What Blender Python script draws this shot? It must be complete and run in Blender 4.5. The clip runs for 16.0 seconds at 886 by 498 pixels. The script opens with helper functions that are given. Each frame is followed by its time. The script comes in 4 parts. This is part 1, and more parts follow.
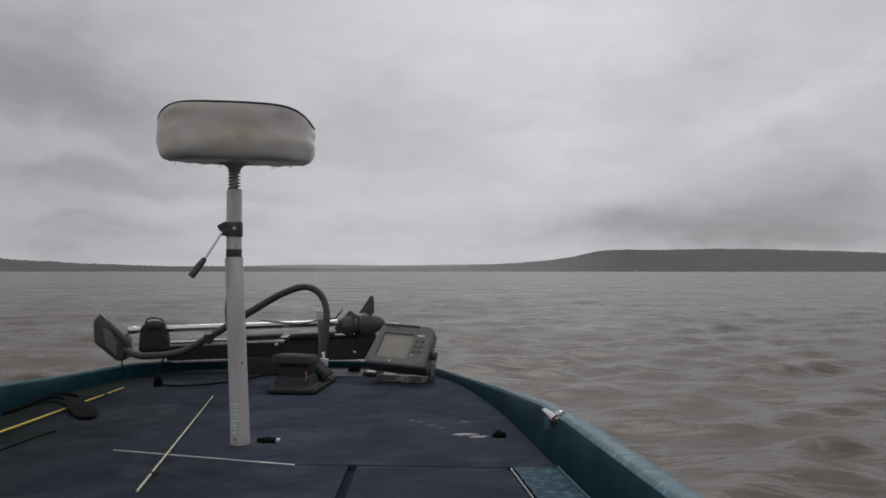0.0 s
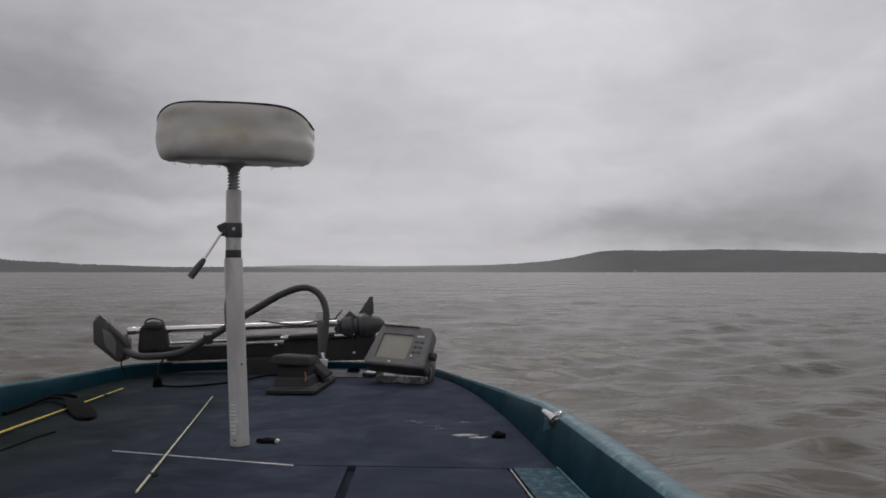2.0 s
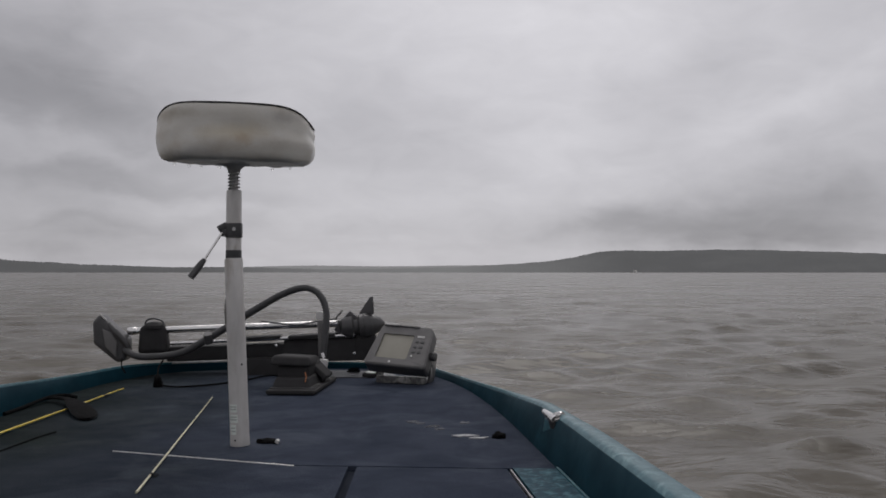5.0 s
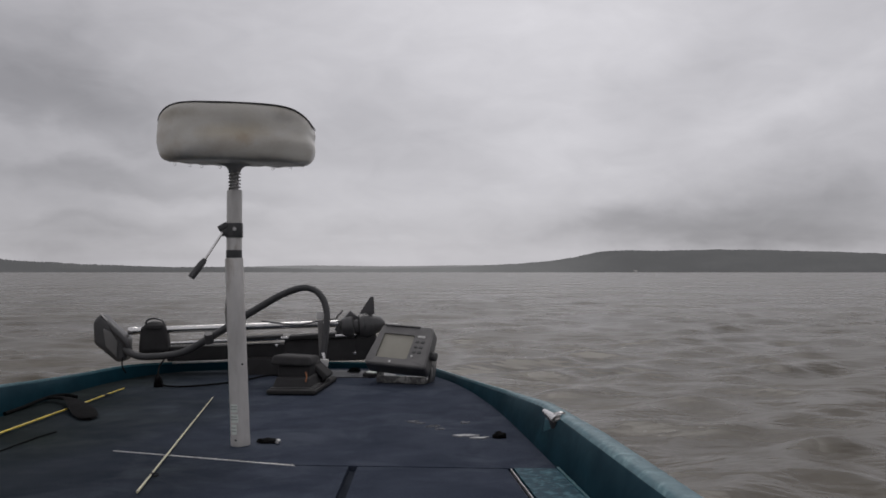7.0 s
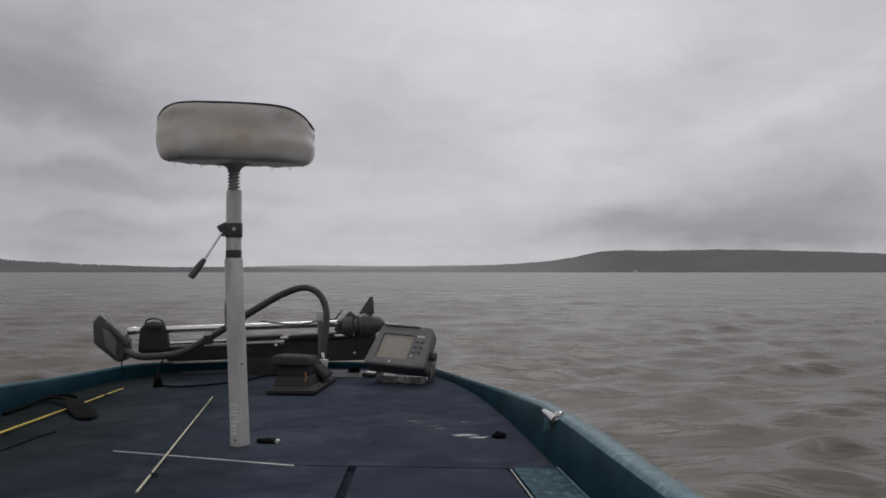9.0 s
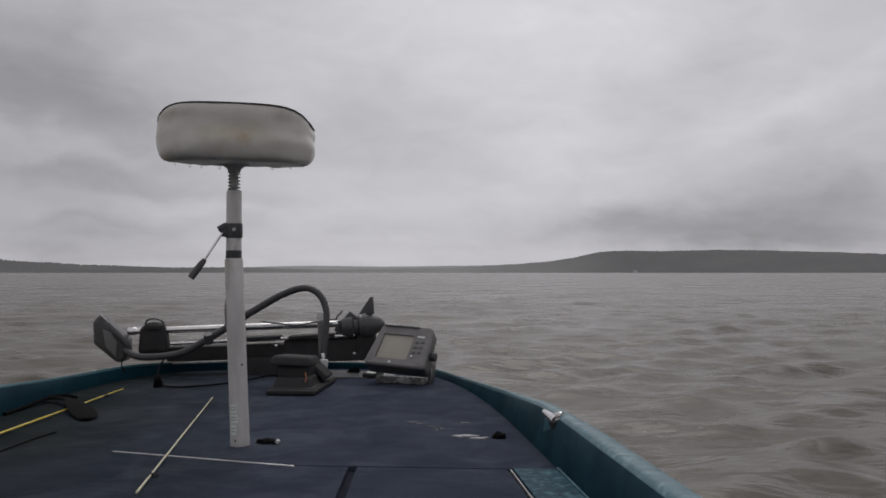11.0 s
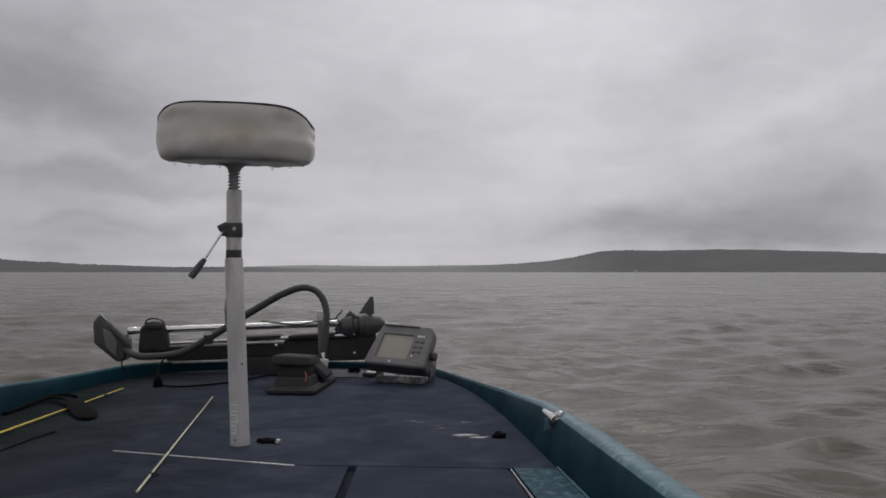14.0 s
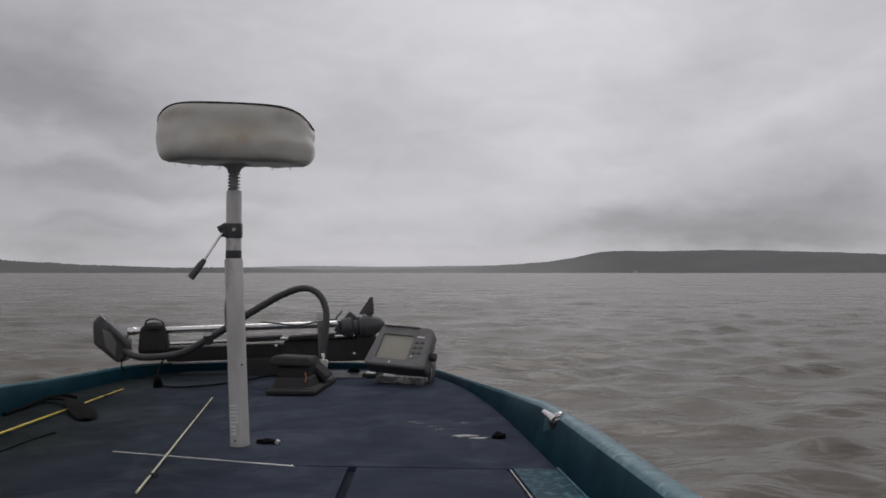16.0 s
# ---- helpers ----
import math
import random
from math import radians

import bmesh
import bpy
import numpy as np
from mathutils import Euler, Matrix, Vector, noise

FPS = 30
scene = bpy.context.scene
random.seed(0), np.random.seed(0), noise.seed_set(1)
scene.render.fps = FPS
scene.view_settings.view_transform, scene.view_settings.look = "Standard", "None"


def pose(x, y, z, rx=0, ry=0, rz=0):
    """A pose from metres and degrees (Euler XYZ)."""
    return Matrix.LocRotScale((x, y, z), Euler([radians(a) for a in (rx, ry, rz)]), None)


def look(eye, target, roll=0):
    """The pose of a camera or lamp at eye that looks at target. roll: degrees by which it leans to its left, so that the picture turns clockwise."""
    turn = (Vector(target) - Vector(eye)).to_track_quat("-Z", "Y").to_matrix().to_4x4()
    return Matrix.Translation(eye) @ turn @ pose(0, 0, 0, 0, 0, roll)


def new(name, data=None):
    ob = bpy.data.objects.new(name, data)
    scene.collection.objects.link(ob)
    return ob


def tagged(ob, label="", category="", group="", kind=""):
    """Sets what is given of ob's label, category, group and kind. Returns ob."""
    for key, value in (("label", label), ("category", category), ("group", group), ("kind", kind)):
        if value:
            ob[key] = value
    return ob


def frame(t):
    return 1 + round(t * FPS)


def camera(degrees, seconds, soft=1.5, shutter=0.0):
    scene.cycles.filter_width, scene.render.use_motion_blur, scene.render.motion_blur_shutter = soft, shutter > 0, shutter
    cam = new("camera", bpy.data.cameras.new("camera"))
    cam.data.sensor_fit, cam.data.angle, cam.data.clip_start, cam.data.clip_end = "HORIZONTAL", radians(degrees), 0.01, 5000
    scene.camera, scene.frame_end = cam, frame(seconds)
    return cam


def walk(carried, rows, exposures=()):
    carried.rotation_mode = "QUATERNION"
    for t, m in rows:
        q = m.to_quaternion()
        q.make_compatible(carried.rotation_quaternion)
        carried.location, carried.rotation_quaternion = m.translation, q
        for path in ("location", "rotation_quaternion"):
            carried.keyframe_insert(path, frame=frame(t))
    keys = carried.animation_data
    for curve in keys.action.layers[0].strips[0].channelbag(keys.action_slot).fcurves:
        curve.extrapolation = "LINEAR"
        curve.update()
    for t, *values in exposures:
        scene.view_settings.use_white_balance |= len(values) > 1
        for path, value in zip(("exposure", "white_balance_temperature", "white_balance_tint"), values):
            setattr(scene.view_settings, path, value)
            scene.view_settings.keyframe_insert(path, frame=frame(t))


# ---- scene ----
# boat axis along +y, deck at z = 0, the camera stands by the console on the starboard side
SECONDS = 16.0
EYE = (0.33, 0.0, 0.437)
cam = camera(55.0, SECONDS, soft=1.7)
# seconds, small turn to the left, small turn upwards (degrees): the shake of the boat
SHAKE = [(0, 0.009, -0.057), (0.5, -0.037, 0.023), (1, 0.021, -0.035), (1.5, -0.049, 0.058), (2, -0.026, -0.012), (2.5, -0.014, 0.012), (3, -0.026, 0.023), (3.5, -0.002, -0.012), (4, -0.014, 0.001), (6.5, 0.011, 0.005), (7, 0.02, -0.005), (7.5, 0.011, -0.024), (8, 0.01, -0.005), (8.5, -0.038, 0.004), (9, -0.01, -0.005), (11.5, 0.001, 0.023), (12, 0.039, 0.015), (12.5, 0.001, 0.034), (13, 0.039, -0.024), (13.5, 0.049, -0.024), (14, 0.001, -0.015), (14.5, 0.01, -0.005), (15, -0.01, -0.006), (15.5, -0.013, 0.006), (16, -0.013, 0.029)]
walk(cam, [(t, pose(EYE[0], EYE[1], EYE[2], 90 + 1.56 + up, 0, -5.46 + left)) for t, left, up in SHAKE])

# ---------------------------------------------------------------- world and light
SUN_AZ, SUN_EL = 12.0, 58.0          # behind the cloud, ahead and slightly to starboard


def link(tree, a, b):
    tree.links.new(a, b)


class Nodes:
    """Short ways to add nodes to a tree."""

    def __init__(self, tree, fresh=True):
        self.tree = tree
        if fresh:
            tree.nodes.clear()

    def add(self, kind, **values):
        n = self.tree.nodes.new(kind)
        for key, v in values.items():
            n.inputs[key.replace("_", " ")].default_value = v
        return n

    def put(self, value, socket):
        if isinstance(value, (int, float, tuple)):
            socket.default_value = value
        else:
            self.tree.links.new(value, socket)

    def math(self, op, a, b=0.0, c=0.0, clamp=False):
        n = self.tree.nodes.new("ShaderNodeMath")
        n.operation, n.use_clamp = op, clamp
        for v, s in zip((a, b, c), n.inputs):
            self.put(v, s)
        return n.outputs[0]

    def noise(self, vector, scale, detail=4.0, rough=0.55, warp=0.0):
        n = self.tree.nodes.new("ShaderNodeTexNoise")
        n.inputs["Scale"].default_value = scale
        n.inputs["Detail"].default_value = detail
        n.inputs["Roughness"].default_value = rough
        n.inputs["Distortion"].default_value = warp
        if vector is not None:
            self.put(vector, n.inputs["Vector"])
        return n.outputs["Fac"]

    def ramp(self, fac, *stops):
        n = self.tree.nodes.new("ShaderNodeValToRGB")
        e = n.color_ramp.elements
        while len(e) < len(stops):
            e.new(0.5)
        for el, (at, col) in zip(e, stops):
            el.position = at
            el.color = (*col, 1) if isinstance(col, tuple) else (col, col, col, 1)
        self.put(fac, n.inputs[0])
        return n.outputs[0]

    def mix(self, fac, a, b, blend="MIX"):
        n = self.tree.nodes.new("ShaderNodeMix")
        n.data_type, n.blend_type = "RGBA", blend
        self.put(fac, n.inputs[0])
        for v, s in ((a, n.inputs[6]), (b, n.inputs[7])):
            self.put((*v, 1) if isinstance(v, tuple) and len(v) == 3 else v, s)
        return n.outputs[2]

    def scaled(self, vector, s):
        n = self.tree.nodes.new("ShaderNodeVectorMath")
        n.operation = "MULTIPLY"
        self.put(vector, n.inputs[0])
        n.inputs[1].default_value = s
        return n.outputs[0]


def make_world():
    world = bpy.data.worlds.new("overcast_sky")
    scene.world = world
    world.use_nodes = True
    t = Nodes(world.node_tree)
    sky = t.tree.nodes.new("ShaderNodeTexSky")
    sky.sky_type, sky.sun_disc = "NISHITA", False
    sky.sun_elevation, sky.sun_rotation = radians(SUN_EL), radians(SUN_AZ)
    way = t.tree.nodes.new("ShaderNodeTexCoord").outputs["Generated"]
    sep = t.tree.nodes.new("ShaderNodeSeparateXYZ")
    link(t.tree, way, sep.inputs[0])
    x, y, z = sep.outputs
    az = t.math("ARCTAN2", x, y)
    el = t.math("ARCSINE", z)
    # the cloud layer is seen in perspective: flat noise on a plane overhead
    zz = t.math("ADD", t.math("MAXIMUM", z, 0.0), 0.09)
    comb = t.tree.nodes.new("ShaderNodeCombineXYZ")
    link(t.tree, t.math("DIVIDE", x, zz), comb.inputs[0])
    link(t.tree, t.math("DIVIDE", y, zz), comb.inputs[1])
    flat = t.scaled(comb.outputs[0], (0.8, 1.0, 1.0))
    big = t.noise(flat, 0.5, 3.0, 0.5, 0.4)
    billow = t.noise(t.scaled(way, (1.0, 1.0, 1.7)), 4.5, 4.0, 0.5, 0.6)
    puffs = t.noise(t.scaled(way, (1.0, 1.0, 2.2)), 14.0, 5.0, 0.55, 0.6)
    v = t.math("MULTIPLY_ADD", t.math("SUBTRACT", big, 0.5), 0.12, 0.545)
    v = t.math("MULTIPLY_ADD", t.math("SUBTRACT", billow, 0.5), 0.14, v)
    v = t.math("MULTIPLY_ADD", t.math("SUBTRACT", puffs, 0.5), 0.12, v)
    # the banks' edges are ragged: their bearings are stirred a little
    az = t.math("MULTIPLY_ADD", t.math("SUBTRACT", t.noise(t.scaled(way, (1.0, 1.0, 2.0)), 9.0, 4.0, 0.55), 0.5), radians(7.0), az)
    el = t.math("MULTIPLY_ADD", t.math("SUBTRACT", t.noise(t.scaled(way, (1.0, 1.3, 2.0)), 8.0, 4.0, 0.55), 0.5), radians(3.5), el)

    def mass(v, az0, el0, wa, we, tilt, gain):
        """A broad bank of cloud, darker or brighter than the rest; tilt: degrees by which it rises to the right."""
        a, e = t.math("SUBTRACT", az, radians(az0)), t.math("SUBTRACT", el, radians(el0))
        c, k = math.cos(radians(tilt)), math.sin(radians(tilt))
        p = t.math("DIVIDE", t.math("ADD", t.math("MULTIPLY", a, c), t.math("MULTIPLY", e, k)), radians(wa))
        q = t.math("DIVIDE", t.math("SUBTRACT", t.math("MULTIPLY", e, c), t.math("MULTIPLY", a, k)), radians(we))
        r = t.math("ADD", t.math("MULTIPLY", p, p), t.math("MULTIPLY", q, q))
        return t.math("MULTIPLY_ADD", t.math("EXPONENT", t.math("MULTIPLY", r, -1.0)), gain, v)

    for m in CLOUD_BANKS:
        v = mass(v, *m)
    # the cloud is thinner, and brighter, towards the zenith
    v = t.math("MULTIPLY_ADD", t.math("MAXIMUM", z, 0.0), ZENITH_GAIN, v)
    # brightest round the hidden sun, duller to the sides and astern
    side = t.math("MAXIMUM", t.math("COSINE", t.math("SUBTRACT", az, radians(SUN_AZ))), 0.0)
    v = t.math("MULTIPLY", v, t.math("MULTIPLY_ADD", t.math("MULTIPLY", side, side), 0.18, 0.82))
    v = t.math("MAXIMUM", v, 0.1)
    tint = t.mix(t.math("MULTIPLY", t.math("SUBTRACT", v, 0.25), 2.0, 0.0, True), (0.985, 0.965, 1.03), (1.0, 0.982, 1.03))
    cloud = t.mix(1.0, tint, v, "MULTIPLY")
    hazed = t.mix(0.97, t.mix(1.0, sky.outputs[0], (0.08, 0.08, 0.08), "MULTIPLY"), cloud)
    bg = t.add("ShaderNodeBackground", Strength=1.0)
    link(t.tree, hazed, bg.inputs["Color"])
    out = t.tree.nodes.new("ShaderNodeOutputWorld")
    link(t.tree, bg.outputs[0], out.inputs[0])


# azimuth, elevation, half widths, tilt (degrees), gain: banks of cloud
CLOUD_BANKS = (
    (12.9, 15.9, 10.8, 4.3, 0, 0.10),
    (-21.4, 15.0, 6.5, 2.9, 0, -0.06),
    (-20.8, 8.6, 8.7, 9.4, 0, -0.14),
    (-20.2, 10.8, 8.3, 2.5, -12, -0.08),
    (-14.7, 9.5, 6.1, 2.2, -14, -0.05),
    (-19.3, 7.6, 6.1, 0.9, -14, 0.08),
    (-15.7, 5.8, 9.4, 1.1, -6, -0.07),
    (-16.4, 4.8, 8.0, 0.5, -3, -0.05),
    (-11.3, 4.3, 8.3, 0.5, -4, 0.08),
    (-18.3, 3.0, 6.1, 0.4, 0, -0.05),
    (-20.8, 2.0, 7.2, 0.7, 0, -0.05),
    (-0.0, 10.0, 5.4, 3.1, 0, -0.06),
    (12.9, 8.5, 4.3, 2.5, 30, 0.07),
    (24.4, 9.6, 10.5, 1.3, 22, 0.07),
    (20.9, 12.6, 7.2, 1.4, 18, -0.03),
    (20.2, 8.1, 3.6, 1.3, 10, -0.06),
    (27.7, 4.0, 10.1, 2.2, 6, -0.20),
    (24.4, 2.9, 8.0, 1.0, 0, -0.06),
    (16.6, 3.1, 6.1, 1.2, 4, -0.09),
    (30.9, 1.8, 10.1, 1.1, 0, -0.15),
    (31.2, 7.1, 4.0, 2.2, 20, -0.03),
    (-0.0, 3.0, 4.0, 0.6, 0, -0.05),
    (3.4, 13.2, 2.2, 1.4, 20, -0.03),
)
ZENITH_GAIN = 0.06
make_world()
sun = new("sun", bpy.data.lights.new("sun", "SUN"))
sun.data.energy, sun.data.angle, sun.data.color = 0.9, radians(40), (1.0, 0.97, 0.94)
sun.matrix_world = look((0, 0, 0), (-math.sin(radians(SUN_AZ)) * math.cos(radians(SUN_EL)), -math.cos(radians(SUN_AZ)) * math.cos(radians(SUN_EL)), -math.sin(radians(SUN_EL))))
scene.view_settings.exposure = 0.0


# ---------------------------------------------------------------- materials
def material(name, base, second=None, spot=None, rough=0.5, metal=0.0, scale=8.0, fine=90.0, bump=0.2, depth=0.002, stretch=(1, 1, 1), rough_var=0.15, spots=(0.6, 0.72), coat=0.0, ior=1.5, gloss=0.5, speck=0.35):
    """Two scales of mottling, optional stains, fine relief."""
    m = bpy.data.materials.new(name)
    m.use_nodes = True
    t = Nodes(m.node_tree)
    co = t.scaled(t.tree.nodes.new("ShaderNodeTexCoord").outputs["Object"], stretch)
    wide = t.noise(co, scale, 5.0, 0.6, 0.3)
    small = t.noise(co, fine, 3.0, 0.6)
    second = second or tuple(c * 0.7 for c in base)
    col = t.mix(t.ramp(wide, (0.35, 0.0), (0.68, 1.0)), base, second)
    col = t.mix(t.math("MULTIPLY", small, speck), col, tuple(c * 0.55 for c in base))
    if spot:
        at = t.noise(co, scale * 0.55, 6.0, 0.65, 0.6)
        col = t.mix(t.ramp(at, (spots[0], 0.0), (spots[1], 0.85)), col, spot)
    b = t.tree.nodes.new("ShaderNodeBsdfPrincipled")
    link(t.tree, col, b.inputs["Base Color"])
    b.inputs["Metallic"].default_value = metal
    b.inputs["IOR"].default_value = ior
    b.inputs["Specular IOR Level"].default_value = gloss
    b.inputs["Coat Weight"].default_value = coat
    b.inputs["Coat Roughness"].default_value = 0.15
    link(t.tree, t.math("MULTIPLY_ADD", t.math("SUBTRACT", wide, 0.5), rough_var * 2, rough, True), b.inputs["Roughness"])
    if bump:
        n = t.tree.nodes.new("ShaderNodeBump")
        n.inputs["Strength"].default_value, n.inputs["Distance"].default_value = bump, depth
        link(t.tree, small, n.inputs["Height"])
        link(t.tree, n.outputs[0], b.inputs["Normal"])
    out = t.tree.nodes.new("ShaderNodeOutputMaterial")
    link(t.tree, b.outputs[0], out.inputs[0])
    return m


CARPET = material("wet_navy_carpet", (0.049, 0.059, 0.086), (0.029, 0.038, 0.058), (0.080, 0.092, 0.118), gloss=0.04, rough=0.85, speck=0.75, scale=6.5, fine=170, bump=0.8, depth=0.004, spots=(0.50, 0.74))


def shade_port(m, edge, width, share):
    """Paints dimness into the carpet's colour, in a ragged patch along the port side."""
    tree = m.node_tree
    b = next(n for n in tree.nodes if n.type == "BSDF_PRINCIPLED")
    was = b.inputs["Base Color"].links[0].from_socket
    t = Nodes(tree, False)
    co = tree.nodes.new("ShaderNodeTexCoord").outputs["Object"]
    sep = tree.nodes.new("ShaderNodeSeparateXYZ")
    link(tree, co, sep.inputs[0])
    ragged = t.math("MULTIPLY_ADD", t.math("SUBTRACT", t.noise(co, 3.0, 5.0, 0.6, 0.5), 0.5), 0.7, sep.outputs[0])
    # mask of the painted darkening, full strength to port
    wet = t.ramp(t.math("DIVIDE", t.math("SUBTRACT", edge, ragged), width, 0.0, True), (0.0, 0.0), (1.0, 1.0))
    link(tree, t.mix(wet, was, t.mix(1.0, was, share, "MULTIPLY")), b.inputs["Base Color"])


def tone_patch(m, at, size, tone, scale=40.0):
    """A ragged patch of another tone round a place, multiplied into the colour."""
    tree = m.node_tree
    b = next(n for n in tree.nodes if n.type == "BSDF_PRINCIPLED")
    was = b.inputs["Base Color"].links[0].from_socket
    t = Nodes(tree, False)
    co = tree.nodes.new("ShaderNodeTexCoord").outputs["Object"]
    off = tree.nodes.new("ShaderNodeVectorMath")
    off.operation = "SUBTRACT"
    link(tree, co, off.inputs[0])
    off.inputs[1].default_value = at
    far = tree.nodes.new("ShaderNodeVectorMath")
    far.operation = "LENGTH"
    link(tree, t.scaled(off.outputs[0], tuple(1 / q for q in size)), far.inputs[0])
    ragged = t.math("MULTIPLY_ADD", t.math("SUBTRACT", t.noise(co, scale, 5.0, 0.65, 0.4), 0.5), 1.4, far.outputs["Value"])
    link(tree, t.mix(t.ramp(ragged, (0.25, 1.0), (1.05, 0.0)), was, t.mix(1.0, was, tone, "MULTIPLY")), b.inputs["Base Color"])


shade_port(CARPET, 0.10, 0.72, (0.31, 0.36, 0.26))
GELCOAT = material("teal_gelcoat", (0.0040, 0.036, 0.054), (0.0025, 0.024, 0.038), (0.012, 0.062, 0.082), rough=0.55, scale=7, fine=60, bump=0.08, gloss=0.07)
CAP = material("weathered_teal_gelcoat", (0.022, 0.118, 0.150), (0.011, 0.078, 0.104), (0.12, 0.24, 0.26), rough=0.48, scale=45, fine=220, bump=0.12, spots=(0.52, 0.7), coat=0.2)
# paler grey: haze over the worn wet bow deck, put into the colour
HAZED_BOW = material("hazed_bow_deck", (0.088, 0.090, 0.095), (0.060, 0.064, 0.070), (0.15, 0.155, 0.16), rough=0.4, scale=22, fine=160, bump=0.1, spots=(0.52, 0.7))
MARBLED = material("scuffed_pale_gelcoat", (0.003, 0.026, 0.045), (0.014, 0.066, 0.095), (0.085, 0.185, 0.22), rough=0.55, scale=70, fine=240, bump=0.15, spots=(0.48, 0.66), gloss=0.10)
HULL = material("dark_teal_hull", (0.018, 0.07, 0.095), (0.012, 0.05, 0.07), rough=0.3, scale=2, fine=30, bump=0.05)
GUTTER = material("black_gutter", (0.015, 0.021, 0.035), rough=0.9, gloss=0.15)
MUD = material("dried_mud_mark", (0.17, 0.175, 0.19), (0.09, 0.094, 0.105), rough=0.9, scale=60, gloss=0.2)
VINYL = material("stained_white_vinyl", (0.80, 0.78, 0.73), (0.66, 0.62, 0.54), (0.44, 0.35, 0.25), rough=0.42, scale=6.5, fine=240, bump=0.12, depth=0.001, spots=(0.50, 0.78), coat=0.15, stretch=(1, 1, 1.8))
# brown and yellowish stains on the middle of the front
tone_patch(VINYL, (0.056, 2.02, 0.748), (0.026, 0.05, 0.022), (0.85, 0.78, 0.70), 60.0)
tone_patch(VINYL, (0.020, 2.02, 0.765), (0.110, 0.05, 0.026), (0.95, 0.90, 0.80), 18.0)
# greyer bands along the bottom edge
tone_patch(VINYL, (-0.090, 2.06, 0.708), (0.120, 0.14, 0.024), (0.80, 0.80, 0.82), 30.0)
tone_patch(VINYL, (0.080, 2.02, 0.706), (0.150, 0.14, 0.014), (0.86, 0.85, 0.84), 30.0)
# greyer patches below the top edge, on both sides
tone_patch(VINYL, (0.140, 2.06, 0.806), (0.060, 0.10, 0.018), (0.78, 0.78, 0.80), 26.0)
tone_patch(VINYL, (-0.110, 2.06, 0.812), (0.080, 0.10, 0.016), (0.86, 0.84, 0.80), 26.0)
PAN = material("grimy_underside", (0.60, 0.58, 0.56), (0.46, 0.44, 0.42), rough=0.6, scale=14)
PIPING = material("black_piping", (0.018, 0.016, 0.016), rough=0.5)
POLE = material("dull_aluminium", (0.68, 0.66, 0.64), (0.52, 0.50, 0.475), (0.34, 0.30, 0.25), rough=0.48, metal=0.4, scale=22, fine=120, bump=0.08, stretch=(1, 1, 0.3), spots=(0.62, 0.75))
GALV = material("galvanised_steel", (0.56, 0.55, 0.54), (0.40, 0.39, 0.38), rough=0.5, metal=0.3, scale=40)
STEEL = material("spring_steel", (0.32, 0.31, 0.30), (0.2, 0.19, 0.18), rough=0.4, metal=0.8, scale=40)
CHROME = material("polished_steel", (0.80, 0.79, 0.78), (0.66, 0.65, 0.64), rough=0.16, metal=1.0, scale=12, rough_var=0.05, bump=0.03)
BLACK = material("black_plastic", (0.056, 0.055, 0.057), (0.078, 0.076, 0.077), rough=0.36, scale=18, fine=200, bump=0.1)
RUBBER = material("black_rubber", (0.066, 0.066, 0.068), (0.048, 0.048, 0.050), rough=0.55, scale=20, fine=150, bump=0.15)
JET = material("jet_black_plastic", (0.033, 0.032, 0.033), (0.046, 0.045, 0.046), rough=0.65, scale=18, fine=200, bump=0.1, gloss=0.12)
GREY = material("grey_plastic", (0.185, 0.179, 0.175), (0.140, 0.136, 0.133), rough=0.45, scale=15)
PAPER = material("wet_paper", (0.40, 0.40, 0.41), (0.20, 0.205, 0.22), rough=0.6, scale=60)
KEY = material("worn_grey_key", (0.105, 0.104, 0.104), (0.075, 0.075, 0.075), rough=0.5, scale=40)
PALE = material("worn_pale_bracket", (0.13, 0.128, 0.126), (0.05, 0.05, 0.052), (0.38, 0.37, 0.35), rough=0.5, scale=34, spots=(0.5, 0.62))
LCD = material("blank_lcd", (0.36, 0.345, 0.29), (0.33, 0.315, 0.265), rough=0.12, scale=4, fine=30, bump=0.0, rough_var=0.03)
WHITE = material("white_plastic", (0.72, 0.71, 0.69), (0.6, 0.59, 0.57), rough=0.4, scale=30)
LABEL = material("printed_sticker", (0.80, 0.84, 0.79), (0.68, 0.72, 0.67), rough=0.5, scale=60)
INK = material("faded_ink", (0.46, 0.50, 0.46), rough=0.6)
YELLOW = material("yellow_glass_fibre", (0.76, 0.58, 0.06), (0.62, 0.45, 0.04), rough=0.3, scale=18)
STRAW = material("pale_straw_glass_fibre", (0.82, 0.77, 0.54), (0.70, 0.64, 0.42), rough=0.3, scale=18)
TRIM = material("bare_aluminium_trim", (0.62, 0.61, 0.60), (0.36, 0.35, 0.34), rough=0.35, metal=0.7, scale=30)
ORANGE = material("faded_orange_cord", (0.35, 0.12, 0.04), rough=0.6)
WEB = material("black_webbing", (0.0045, 0.0045, 0.005), (0.007, 0.007, 0.0075), gloss=0.06, rough=0.9, scale=30, fine=300, bump=0.5)
DROP = bpy.data.materials.new("rain_drop")
DROP.use_nodes = True
_b = DROP.node_tree.nodes["Principled BSDF"]
_b.inputs["Transmission Weight"].default_value, _b.inputs["IOR"].default_value, _b.inputs["Roughness"].default_value = 1.0, 1.33, 0.03


